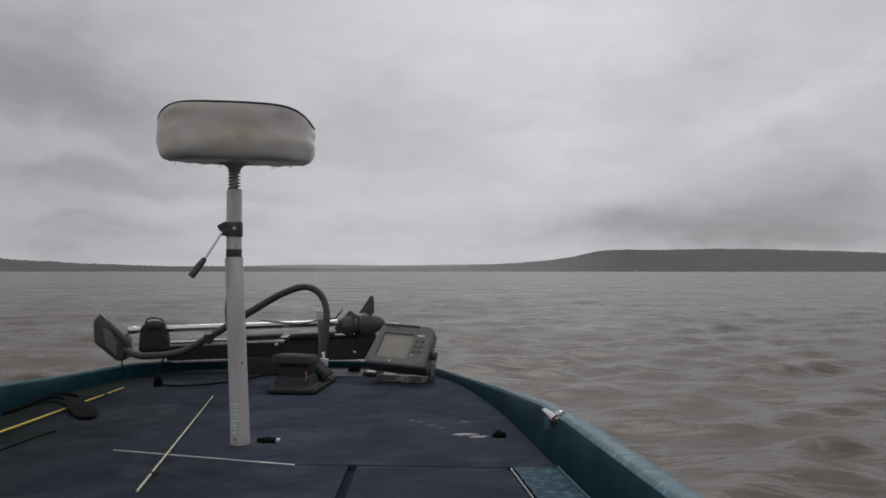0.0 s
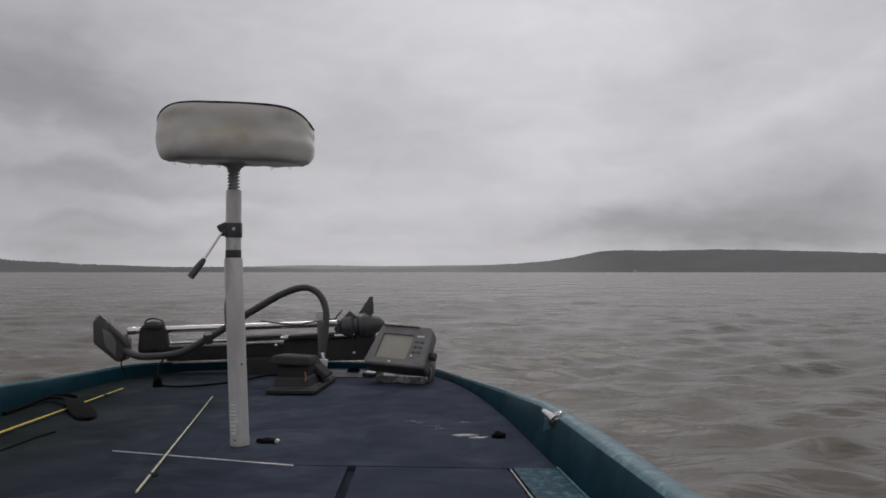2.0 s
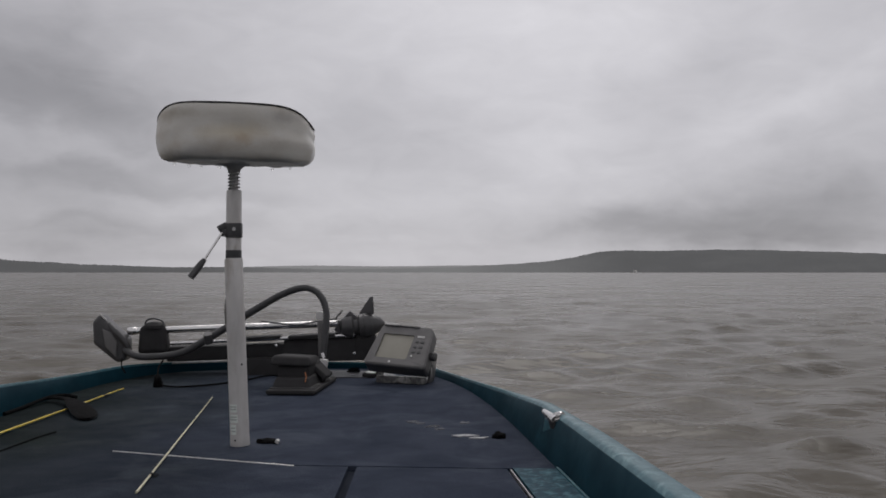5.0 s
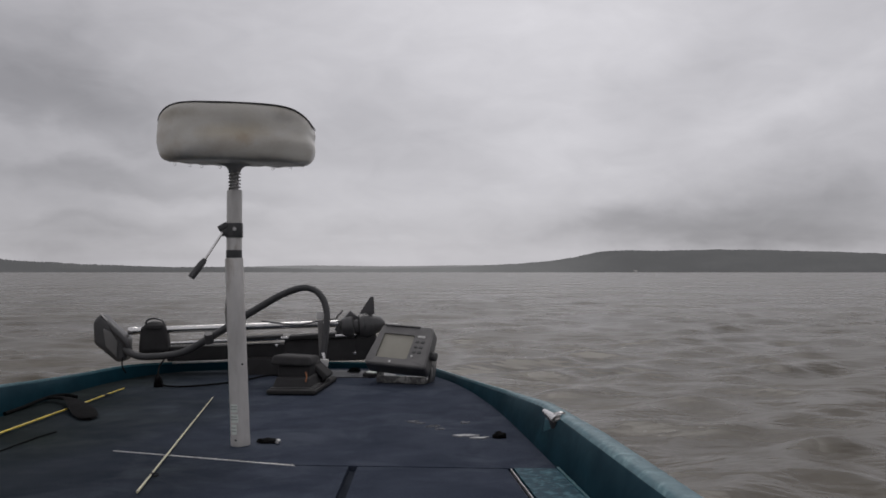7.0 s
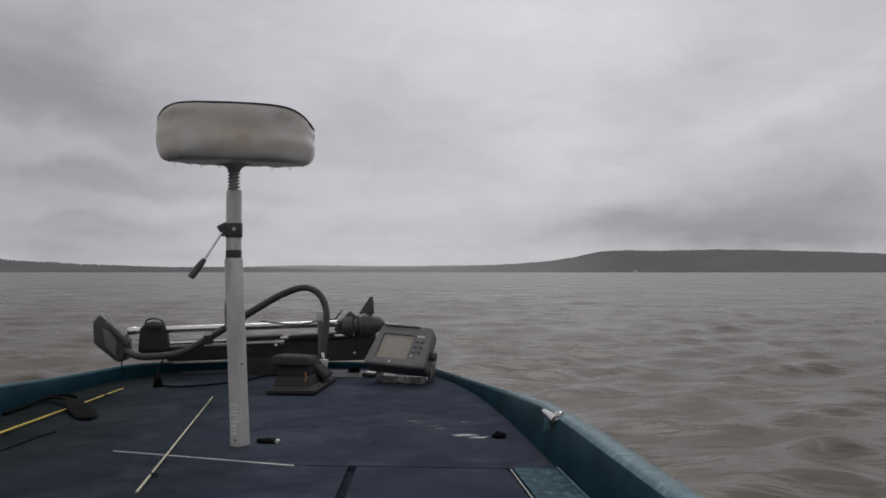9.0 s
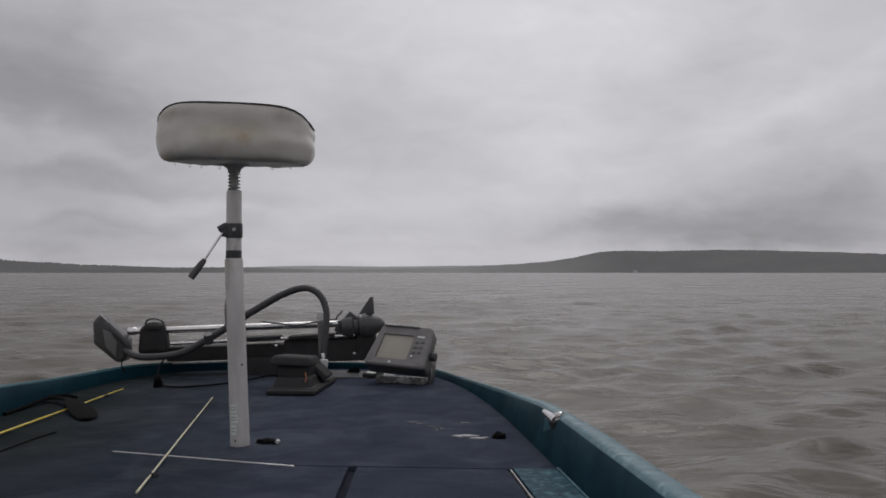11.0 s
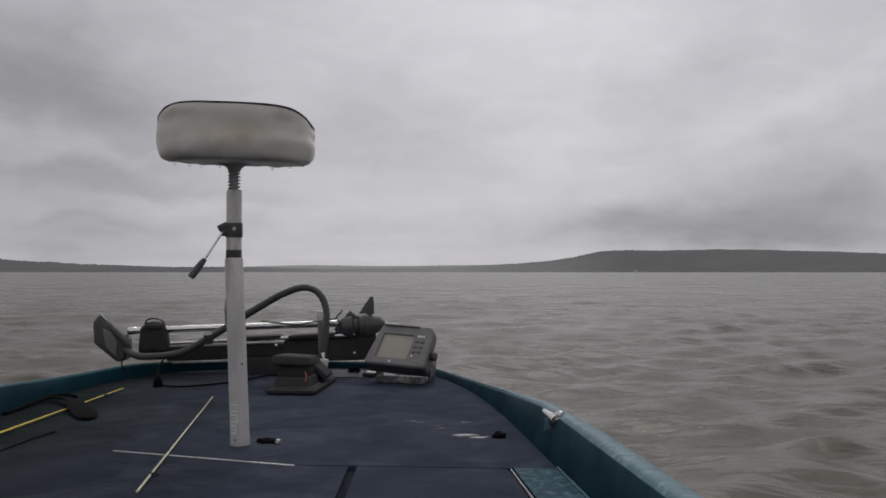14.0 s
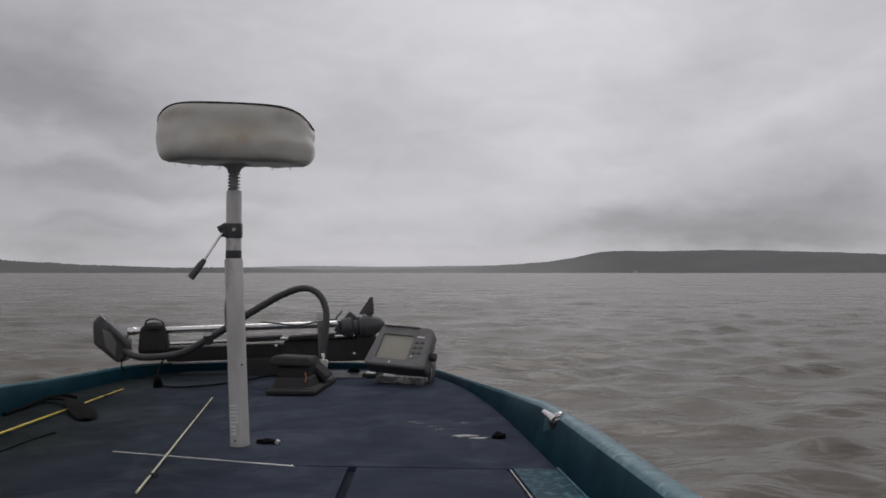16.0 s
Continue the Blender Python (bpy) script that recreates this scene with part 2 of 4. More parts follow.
def water_material():
    m = bpy.data.materials.new("muddy_lake_water")
    m.use_nodes = True
    t = Nodes(m.node_tree)
    co = t.tree.nodes.new("ShaderNodeTexCoord").outputs["Object"]
    silt = t.ramp(t.noise(t.scaled(co, (0.45, 1.0, 1)), 0.35, 5.0, 0.6, 0.5), (0.35, 0.0), (0.65, 1.0))
    b = t.tree.nodes.new("ShaderNodeBsdfPrincipled")
    link(t.tree, t.mix(silt, WATER_BASE, tuple(c * 0.80 for c in WATER_BASE)), b.inputs["Base Color"])
    b.inputs["IOR"].default_value = 1.33
    # cat's paws: gusts roughen the surface in patches
    paws = t.noise(t.scaled(co, (0.65, 1.0, 1)), 0.45, 5.0, 0.6, 0.4)
    link(t.tree, t.math("MULTIPLY_ADD", t.ramp(paws, (0.35, 0.0), (0.65, 1.0)), 0.12, 0.21), b.inputs["Roughness"])
    h = t.noise(t.scaled(co, (0.8, 1.3, 1)), 2.6, 4.0, 0.55, 0.3)
    h2 = t.noise(t.scaled(co, (0.9, 1.2, 1)), 9.0, 3.0, 0.5, 0.2)
    h3 = t.noise(t.scaled(co, (0.55, 1.3, 1)), 0.95, 4.0, 0.6)
    tall = t.math("MULTIPLY_ADD", h2, 0.10, t.math("MULTIPLY_ADD", h3, 2.0, t.math("MULTIPLY", h, 0.5)))
    n = t.tree.nodes.new("ShaderNodeBump")
    n.inputs["Strength"].default_value, n.inputs["Distance"].default_value = 0.48, 0.10
    link(t.tree, tall, n.inputs["Height"])
    link(t.tree, n.outputs[0], b.inputs["Normal"])
    out = t.tree.nodes.new("ShaderNodeOutputMaterial")
    link(t.tree, b.outputs[0], out.inputs[0])
    return m


WATER_BASE = (0.076, 0.064, 0.045)
WATER = water_material()


def distance_material(name, base, dark, glow, mist=0.0):
    """Woods far off: a plain backdrop, the mist in front of it painted in as emission."""
    m = bpy.data.materials.new(name)
    m.use_nodes = True
    t = Nodes(m.node_tree)
    co = t.tree.nodes.new("ShaderNodeTexCoord").outputs["Object"]
    wide = t.noise(co, 0.006, 5.0, 0.6)
    small = t.noise(co, 0.06, 4.0, 0.65)
    col = t.mix(t.ramp(wide, (0.4, 0.0), (0.6, 1.0)), base, dark)
    col = t.mix(t.math("MULTIPLY", small, 0.5), col, tuple(c * 0.4 for c in dark))
    b = t.tree.nodes.new("ShaderNodeBsdfPrincipled")
    link(t.tree, col, b.inputs["Base Color"])
    b.inputs["Roughness"].default_value = 0.95
    b.inputs["Specular IOR Level"].default_value = 0.0
    # extra emission paints the mist thicker over the middle of the lake
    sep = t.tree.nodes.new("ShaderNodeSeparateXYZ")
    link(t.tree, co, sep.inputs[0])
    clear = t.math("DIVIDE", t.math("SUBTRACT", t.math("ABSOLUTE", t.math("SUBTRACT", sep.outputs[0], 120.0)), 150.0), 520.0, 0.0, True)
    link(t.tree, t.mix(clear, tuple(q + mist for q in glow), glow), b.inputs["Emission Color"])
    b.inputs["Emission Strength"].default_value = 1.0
    out = t.tree.nodes.new("ShaderNodeOutputMaterial")
    link(t.tree, b.outputs[0], out.inputs[0])
    return m


# the glow colours stand in for haze; the woods themselves give no light
NEAR_WOODS = distance_material("woods_painted_mist", (0.054, 0.055, 0.055), (0.036, 0.037, 0.038), (0.078, 0.078, 0.080), 0.075)
FAR_WOODS = distance_material("pale_woods_painted_mist", (0.06, 0.065, 0.06), (0.05, 0.055, 0.05), (0.19, 0.186, 0.192))


# ---------------------------------------------------------------- mesh helpers
def finish(name, bm, mat, parent=None, label="", sharp=38):
    bmesh.ops.recalc_face_normals(bm, faces=bm.faces)
    for f in bm.faces:
        f.smooth = True
    for e in bm.edges:
        e.smooth = not (len(e.link_faces) == 2 and e.calc_face_angle(0) > radians(sharp))
    me = bpy.data.meshes.new(name)
    bm.to_mesh(me)
    bm.free()
    me.materials.append(mat)
    ob = new(name, me)
    if parent:
        ob.parent = parent
        if parent.type == "EMPTY":
            ob.location = -parent.location
    if label:
        tagged(ob, label)
    return ob


def part(name, bm, mat, parent, label=""):
    return finish(name, bm, mat, parent, label)


def thing(name, at, label, category, group="", kind=""):
    ob = new(name)
    ob.empty_display_size = 0.05
    ob.location = at
    return tagged(ob, label, category, group, kind)


def hull_box(bm, size, m=Matrix(), bevel=0.004, taper=(1, 1), segments=2):
    """A box of that size round the origin, its top tapered, edges rounded."""
    g = bmesh.ops.create_cube(bm, size=1.0)
    vs = g["verts"]
    for v in vs:
        k = taper if v.co.z > 0 else (1, 1)
        v.co = Vector((v.co.x * size[0] * k[0], v.co.y * size[1] * k[1], v.co.z * size[2]))
    if bevel:
        es = list({e for v in vs for e in v.link_edges})
        r = bmesh.ops.bevel(bm, geom=es, offset=bevel, segments=segments, affect="EDGES", profile=0.6)
        vs = list({v for f in r["faces"] for v in f.verts} | {v for v in vs if v.is_valid})
    bmesh.ops.transform(bm, matrix=m, verts=vs)
    return bm


def box(size, m=Matrix(), bevel=0.004, taper=(1, 1), segments=2):
    return hull_box(bmesh.new(), size, m, bevel, taper, segments)


def rings(bm, loops, closed_ends=True, wrap=True):
    """Skin a list of rings of points."""
    vv = [[bm.verts.new(p) for p in ring] for ring in loops]
    n = len(vv[0])
    for a, b in zip(vv, vv[1:]):
        for i in range(n if wrap else n - 1):
            j = (i + 1) % n
            bm.faces.new((a[i], a[j], b[j], b[i]))
    if closed_ends and wrap:
        bm.faces.new(list(reversed(vv[0])))
        bm.faces.new(vv[-1])
    return bm


def lathe(profile, m=Matrix(), seg=28, bm=None):
    """Turn (radius, height) pairs round the z axis."""
    bm = bm or bmesh.new()
    loops = []
    for r, z in profile:
        loops.append([m @ Vector((r * math.cos(2 * math.pi * k / seg), r * math.sin(2 * math.pi * k / seg), z)) for k in range(seg)])
    return rings(bm, loops)


def spline(points, per=8):
    """Catmull-Rom through the points."""
    p = [Vector(q) for q in points]
    p = [2 * p[0] - p[1]] + p + [2 * p[-1] - p[-2]]
    out = []
    for a, b, c, d in zip(p, p[1:], p[2:], p[3:]):
        for k in range(per):
            t = k / per
            out.append(0.5 * ((2 * b) + (c - a) * t + (2 * a - 5 * b + 4 * c - d) * t * t + (3 * b - a - 3 * c + d) * t ** 3))
    out.append(p[-2])
    return out


def tube(points, radius, seg=10, per=8, bm=None, smooth=True):
    """A round bar along a line; radius is a number or a function of 0..1."""
    bm = bm or bmesh.new()
    pts = spline(points, per) if smooth and len(points) > 2 else [Vector(q) for q in points]
    loops, side = [], None
    for i, p in enumerate(pts):
        d = (pts[min(i + 1, len(pts) - 1)] - pts[max(i - 1, 0)]).normalized()
        if side is None:
            side = d.orthogonal().normalized()
        side = (side - d * side.dot(d)).normalized()
        up = d.cross(side)
        r = radius(i / (len(pts) - 1)) if callable(radius) else radius
        loops.append([p + r * (math.cos(2 * math.pi * k / seg) * side + math.sin(2 * math.pi * k / seg) * up) for k in range(seg)])
    return rings(bm, loops)


def slab(outline, z0, z1, bm=None, m=Matrix()):
    """A flat plate with that outline."""
    bm = bm or bmesh.new()
    lo = [bm.verts.new(m @ Vector((x, y, z0))) for x, y in outline]
    hi = [bm.verts.new(m @ Vector((x, y, z1))) for x, y in outline]
    bm.faces.new(list(reversed(lo)))
    bm.faces.new(hi)
    n = len(outline)
    for i in range(n):
        j = (i + 1) % n
        bm.faces.new((lo[i], lo[j], hi[j], hi[i]))
    return bm


# ---------------------------------------------------------------- lake
WATER_Z = -0.50


def lake():
    rng = np.random.default_rng(11)
    front = np.radians(np.arange(-44, 44, 0.16) - 0.0)
    rest = np.radians(np.arange(44, 316, 4.0))
    ang = np.concatenate([front, rest])
    rad = []
    r = 0.04
    while r < 4750:
        rad.append(r)
        r *= 1.09 if r < 1.2 else 1.009 if r < 250 else 1.05
    rad = np.array(rad)
    A, R = np.meshgrid(ang, rad)
    X, Y = EYE[0] + R * np.sin(A), EYE[1] + R * np.cos(A)
    Z, DX, DY = np.zeros_like(X), np.zeros_like(X), np.zeros_like(X)
    step = 0.009 * R
    for lam in np.geomspace(0.28, 6.0, 64):
        th = radians(-82) + rng.normal(0, 0.55)
        k = 2 * np.pi / lam
        amp = 0.0066 * math.exp(-(math.log(lam / 0.80) / 0.62) ** 2) + 0.0036 * math.exp(-(math.log(lam / 2.6) / 0.6) ** 2)
        ph = k * (X * math.cos(th) + Y * math.sin(th)) + rng.uniform(0, 6.28)
        fade = np.clip((lam / (step + 1e-6) - 2.5) / 3.5, 0, 1) * amp * WAVES
        Z += fade * np.cos(ph)
        DX -= 0.7 * fade * math.cos(th) * np.sin(ph)
        DY -= 0.7 * fade * math.sin(th) * np.sin(ph)
    # gusts: rougher and calmer patches
    gust = 0.75 + 0.5 * np.clip(0.5 + 0.5 * np.sin(X * 0.21 + 1.3 * np.sin(Y * 0.13)) * np.cos(Y * 0.17 + np.sin(X * 0.11)), 0, 1)
    DX, DY, Z = DX * gust, DY * gust, Z * gust
    # calmer in the lee of the hull, so that no crest comes aboard
    off = np.maximum(np.abs(X) - 0.85, np.maximum(Y - 4.0, -1.3 - Y))
    calm = 0.35 + 0.65 * np.clip(off / 1.1, 0, 1) ** 2 * (3 - 2 * np.clip(off / 1.1, 0, 1))
    X, Y, Z = X + DX * calm, Y + DY * calm, Z * calm + WATER_Z
    co = np.stack([X, Y, Z], -1).reshape(-1, 3)
    nr, na = len(rad), len(ang)
    i, j = np.meshgrid(np.arange(nr - 1), np.arange(na), indexing="ij")
    jn = (j + 1) % na
    quads = np.stack([i * na + j, i * na + jn, (i + 1) * na + jn, (i + 1) * na + j], -1).reshape(-1, 4)[:, ::-1]
    me = bpy.data.meshes.new("water")
    me.vertices.add(len(co))
    me.vertices.foreach_set("co", co.ravel())
    me.loops.add(quads.size)
    me.loops.foreach_set("vertex_index", quads.ravel().astype(np.int32))
    me.polygons.add(len(quads))
    me.polygons.foreach_set("loop_start", np.arange(0, quads.size, 4, dtype=np.int32))
    me.polygons.foreach_set("use_smooth", np.ones(len(quads), dtype=bool))
    me.update(calc_edges=True)
    me.materials.append(WATER)
    return tagged(new("water", me), "choppy muddy brown lake water under rain", "lake", kind="structure")


WAVES = 1.15
lake()


# ---------------------------------------------------------------- far shores
def smooth(a, b, v):
    k = min(1, max(0, (v - a) / (b - a)))
    return k * k * (3 - 2 * k)


def shore(name, az0, az1, dist, height, mat, label, step=0.06, seed=0, tree=2.2):
    """A wooded ridge along the far bank: az in degrees from the bow, height(az) in metres."""
    bm = bmesh.new()
    n = int((az1 - az0) / step)
    rows = (0.0, 0.06, 0.25, 0.5, 0.75, 0.92, 1.0)
    cols = []
    for i in range(n + 1):
        az = az0 + (az1 - az0) * i / n
        h = max(1.0, height(az))
        a = radians(az)
        col = []
        for k, q in enumerate(rows):
            d = dist + 260 * q + 25 * noise.noise(Vector((az * 0.7, q * 3, seed)))
            up = h * (1 - (1 - q) ** 1.6)
            if 0 < k:
                up += tree * (0.55 * noise.noise(Vector((az * 6.0, q * 6, seed + 3.1))) + 0.5 * noise.noise(Vector((az * 19.0, q * 17, seed + 9.7))))
            if k == 1:
                up = max(up, min(h, 5.0))
            col.append(bm.verts.new((EYE[0] + d * math.sin(a), d * math.cos(a), WATER_Z - 0.2 + max(0.0, up))))
        a2 = d + 500
        col.append(bm.verts.new((EYE[0] + a2 * math.sin(a), a2 * math.cos(a), WATER_Z - 1)))
        cols.append(col)
    for p, q in zip(cols, cols[1:]):
        for k in range(len(p) - 1):
            bm.faces.new((p[k], q[k], q[k + 1], p[k + 1]))
    ob = finish(name, bm, mat, sharp=180)
    return tagged(ob, label, "hill", kind="structure")


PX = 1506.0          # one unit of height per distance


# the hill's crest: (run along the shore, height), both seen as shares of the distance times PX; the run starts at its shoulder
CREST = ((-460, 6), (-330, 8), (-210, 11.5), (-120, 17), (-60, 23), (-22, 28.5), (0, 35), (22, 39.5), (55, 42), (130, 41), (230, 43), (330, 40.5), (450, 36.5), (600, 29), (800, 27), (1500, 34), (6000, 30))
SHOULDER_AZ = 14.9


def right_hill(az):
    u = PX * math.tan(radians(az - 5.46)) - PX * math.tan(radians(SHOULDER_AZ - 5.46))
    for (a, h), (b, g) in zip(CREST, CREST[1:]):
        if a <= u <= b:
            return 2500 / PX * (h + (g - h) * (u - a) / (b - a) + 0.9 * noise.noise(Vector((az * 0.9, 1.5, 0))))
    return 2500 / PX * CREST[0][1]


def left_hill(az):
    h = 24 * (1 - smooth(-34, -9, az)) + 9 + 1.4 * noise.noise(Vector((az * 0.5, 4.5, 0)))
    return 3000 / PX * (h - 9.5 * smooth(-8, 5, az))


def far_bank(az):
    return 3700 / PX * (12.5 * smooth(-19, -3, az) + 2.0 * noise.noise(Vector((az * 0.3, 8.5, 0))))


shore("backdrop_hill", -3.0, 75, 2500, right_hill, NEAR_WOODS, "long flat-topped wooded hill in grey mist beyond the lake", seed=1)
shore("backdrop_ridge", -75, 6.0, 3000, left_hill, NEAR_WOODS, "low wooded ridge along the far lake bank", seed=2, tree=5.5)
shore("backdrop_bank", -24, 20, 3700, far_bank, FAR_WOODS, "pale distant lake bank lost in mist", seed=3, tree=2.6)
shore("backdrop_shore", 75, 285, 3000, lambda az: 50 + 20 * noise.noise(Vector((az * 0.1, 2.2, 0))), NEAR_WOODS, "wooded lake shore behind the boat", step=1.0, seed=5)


# ---------------------------------------------------------------- boat
HALF, SHOULDER, BOW, STERN = 0.765, 2.2, 3.9, -1.2


def side_line(offset=0.0):
    """The deck's edge from port stern round the bow to starboard stern, moved outwards."""
    pts = []
    for k in range(8):
        pts.append(Vector((HALF, STERN + (SHOULDER - STERN) * k / 8, 0)))
    for k in range(41):
        th = 0.5 * math.pi * (1 - (1 - k / 40) ** 2.6)
        c, u = max(0.0, math.cos(th)) ** 0.42, math.sin(th) ** 0.8
        pts.append(Vector((HALF * c if k < 40 else 0.0, SHOULDER + (BOW - SHOULDER) * u, 0)))
    full = [Vector((-p.x, p.y, 0)) for p in pts[:-1]] + [pts[-1]] + list(reversed(pts[:-1]))
    out = []
    for i, p in enumerate(full):
        d = (full[min(i + 1, len(full) - 1)] - full[max(i - 1, 0)]).normalized()
        out.append(p + Vector((-d.y, d.x, 0)) * offset)
    return out


def rail_height(y, x=0.0):
    """The rail falls towards the bow, and stands a little higher to port."""
    return RAIL_BOW + (RAIL_AFT - RAIL_BOW) * (1 - smooth(2.1, 3.5, y)) - 0.015 * x / HALF * smooth(2.0, 2.5, y) - 0.008 * smooth(3.6, 3.88, y)


RAIL_BOW, RAIL_AFT = 0.038, 0.098


def cap_width(y):
    """The cap is broad amidships and thin round the bow."""
    return 1.0 - 0.72 * smooth(1.7, 3.0, y)


def sweep(section, narrow=False):
    """Sweep a strip round the boat; each corner of the section is (outwards, share of the rail's height, metres added)."""
    bm = bmesh.new()
    lines, inner = [], side_line(0.030)
    for off, share, add in section:
        line = side_line(off)
        if narrow:
            line = [i.lerp(p, cap_width(i.y)) for i, p in zip(inner, line)]
        deck_edge = side_line(0.0)
        line = [p - (i - d) * 0.6 * smooth(2.2, 3.0, d.y) * min(1.0, off / 0.03) if off > 0 else p for p, i, d in zip(line, inner, deck_edge)]
        lines.append([p + Vector((0, 0, share * rail_height(i.y, i.x) + add)) for i, p in zip(inner, line)])
    return rings(bm, lines, wrap=False)


boat = thing("bass_boat", (0, 0, 0), "teal fibreglass fishing boat with dark carpeted bow deck, wet", "boat")
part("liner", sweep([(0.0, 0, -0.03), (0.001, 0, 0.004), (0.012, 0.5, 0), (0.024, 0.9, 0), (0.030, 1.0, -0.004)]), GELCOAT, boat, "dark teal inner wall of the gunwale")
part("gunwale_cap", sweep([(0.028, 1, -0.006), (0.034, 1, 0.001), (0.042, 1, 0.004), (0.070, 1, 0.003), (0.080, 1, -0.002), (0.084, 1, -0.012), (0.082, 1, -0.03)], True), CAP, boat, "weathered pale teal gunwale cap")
part("rub_rail", sweep([(0.082, 1, -0.028), (0.094, 1, -0.034), (0.094, 1, -0.056), (0.080, 1, -0.062)], True), RUBBER, boat, "black rub rail")


def hull_skin():
    """Planks from under the rub rail down to the keel: each lower line is narrower and its stem raked back."""
    bm, lines = bmesh.new(), []
    top, inner = side_line(0.080), side_line(0.030)
    top = [i.lerp(p, cap_width(i.y)) for i, p in zip(inner, top)]
    for down, wide, rake in ((0.0, 1.0, 0.0), (0.07, 0.995, 0.01), (0.20, 0.965, 0.05), (0.36, 0.90, 0.13), (0.50, 0.80, 0.26), (0.60, 0.66, 0.42), (0.68, 0.34, 0.62), (0.72, 0.01, 0.80)):
        line = []
        for p, i in zip(top, inner):
            y = STERN + (p.y - STERN) * (1 - rake * smooth(0.5, 3.9, p.y) / (BOW - STERN))
            line.append(Vector((p.x * wide, y, (rail_height(i.y, i.x) - 0.058) * (1 - min(1, down / 0.2)) - down)))
        lines.append(line)
    return rings(bm, lines, wrap=False)


part("hull", hull_skin(), HULL, boat)
part("transom", box((1.66, 0.05, 0.72), pose(0, STERN - 0.02, -0.29), 0.01), HULL, boat)

edge = side_line(-0.001)
front = [(p.x, p.y) for p in edge if p.x <= 0 or p.y > 1.95] + [(HALF - 0.001, 1.874), (0.664, 1.886), (0.179, 1.966), (-0.277, 2.166), (-0.277, STERN)]
part("gutter", slab([(-0.6, STERN), (0.764, STERN), (0.764, 2.0), (0.2, 2.1), (-0.6, 2.3)], -0.05, -0.012), GUTTER, boat)
part("deck_carpet", slab(front, -0.018, 0.0), CARPET, boat, "wet navy-grey marine carpet")
# no separate plate here: an added slab carries the deck's hazed tone
part("hazed_bow_slab", slab([(-0.02, 3.60), (0.12, 3.56), (0.40, 3.54), (0.455, 3.50), (0.475, 3.62), (0.40, 3.74), (0.30, 3.80), (0.0, 3.82)], -0.01, 0.004), HAZED_BOW, boat, "paler slab added on the worn bow deck, haze in its colour")
part("hatch_lid", slab([(-0.2765, STERN), (0.047, STERN), (0.301, 1.934), (0.179, 1.955), (-0.2765, 2.153)], -0.018, 0.001), CARPET, boat, "carpeted hatch lid")
part("hatch_lid", slab([(0.067, STERN), (0.652, STERN), (0.652, 1.877), (0.321, 1.931)], -0.018, 0.001), CARPET, boat, "carpeted hatch lid")
part("hatch_trim", box((0.0032, 3.06, 0.02), pose(0.659, 0.34, -0.007), 0.001), TRIM, boat, "bright aluminium hatch edge")
part("side_panel", slab([(0.666, STERN), (0.764, STERN), (0.764, 1.862), (0.666, 1.876)], -0.02, 0.003), MARBLED, boat, "scuffed pale blue gelcoat panel")
part("edge_bead", box((0.006, 3.0, 0.010), pose(0.7615, 0.36, 0.003), 0.002), CAP, boat, "pale bead along the panel's edge")
strip = Vector((0.179 + 0.273, 1.96 - 2.162, 0))
part("edge_strip", box((strip.length, 0.0055, 0.008), pose(-0.046, 2.052, -0.001, 0, 0, math.degrees(math.atan2(strip.y, strip.x))), 0.002), TRIM, boat, "thin bare metal strip on the hatch edge")


# ---------------------------------------------------------------- pedestal seat
def superellipse(a, b, n, seg, c=(0, 0)):
    out = []
    for k in range(seg):
        th = 2 * math.pi * k / seg
        cx, sy = math.cos(th), math.sin(th)
        out.append((c[0] + a * math.copysign(abs(cx) ** (2 / n), cx), c[1] + b * math.copysign(abs(sy) ** (2 / n), sy)))
    return out


def droop(x, z):
    """The top of the cushion falls away to both sides."""
    deep, power = (0.045, 6.0) if x < 0 else (0.042, 7.0)
    return deep * smooth(0.74, 0.835, z) * min(1.0, abs(x) / 0.194) ** power


def seat_rings(levels, m, seg=72, wrinkle=0.0, a=0.194, b=0.188):
    bm = bmesh.new()
    loops = []
    for s, z in levels:
        ring = []
        for x, y in superellipse(a * s, b * s, 2.35, seg):
            p = Vector((x, y, z - droop(x, z)))
            p.z += 0.8 * wrinkle * (1 - smooth(0.712, 0.73, z)) * noise.noise(Vector((x * 30, y * 30, 7)))
            w = wrinkle * (noise.noise(Vector((x * 7, y * 7, z * 26))) + 0.45 * noise.noise(Vector((x * 18, y * 18, z * 40 + 5))))
            ring.append(m @ (p + Vector((x, y, 0)).normalized() * w))
        loops.append(ring)
    return rings(bm, loops)


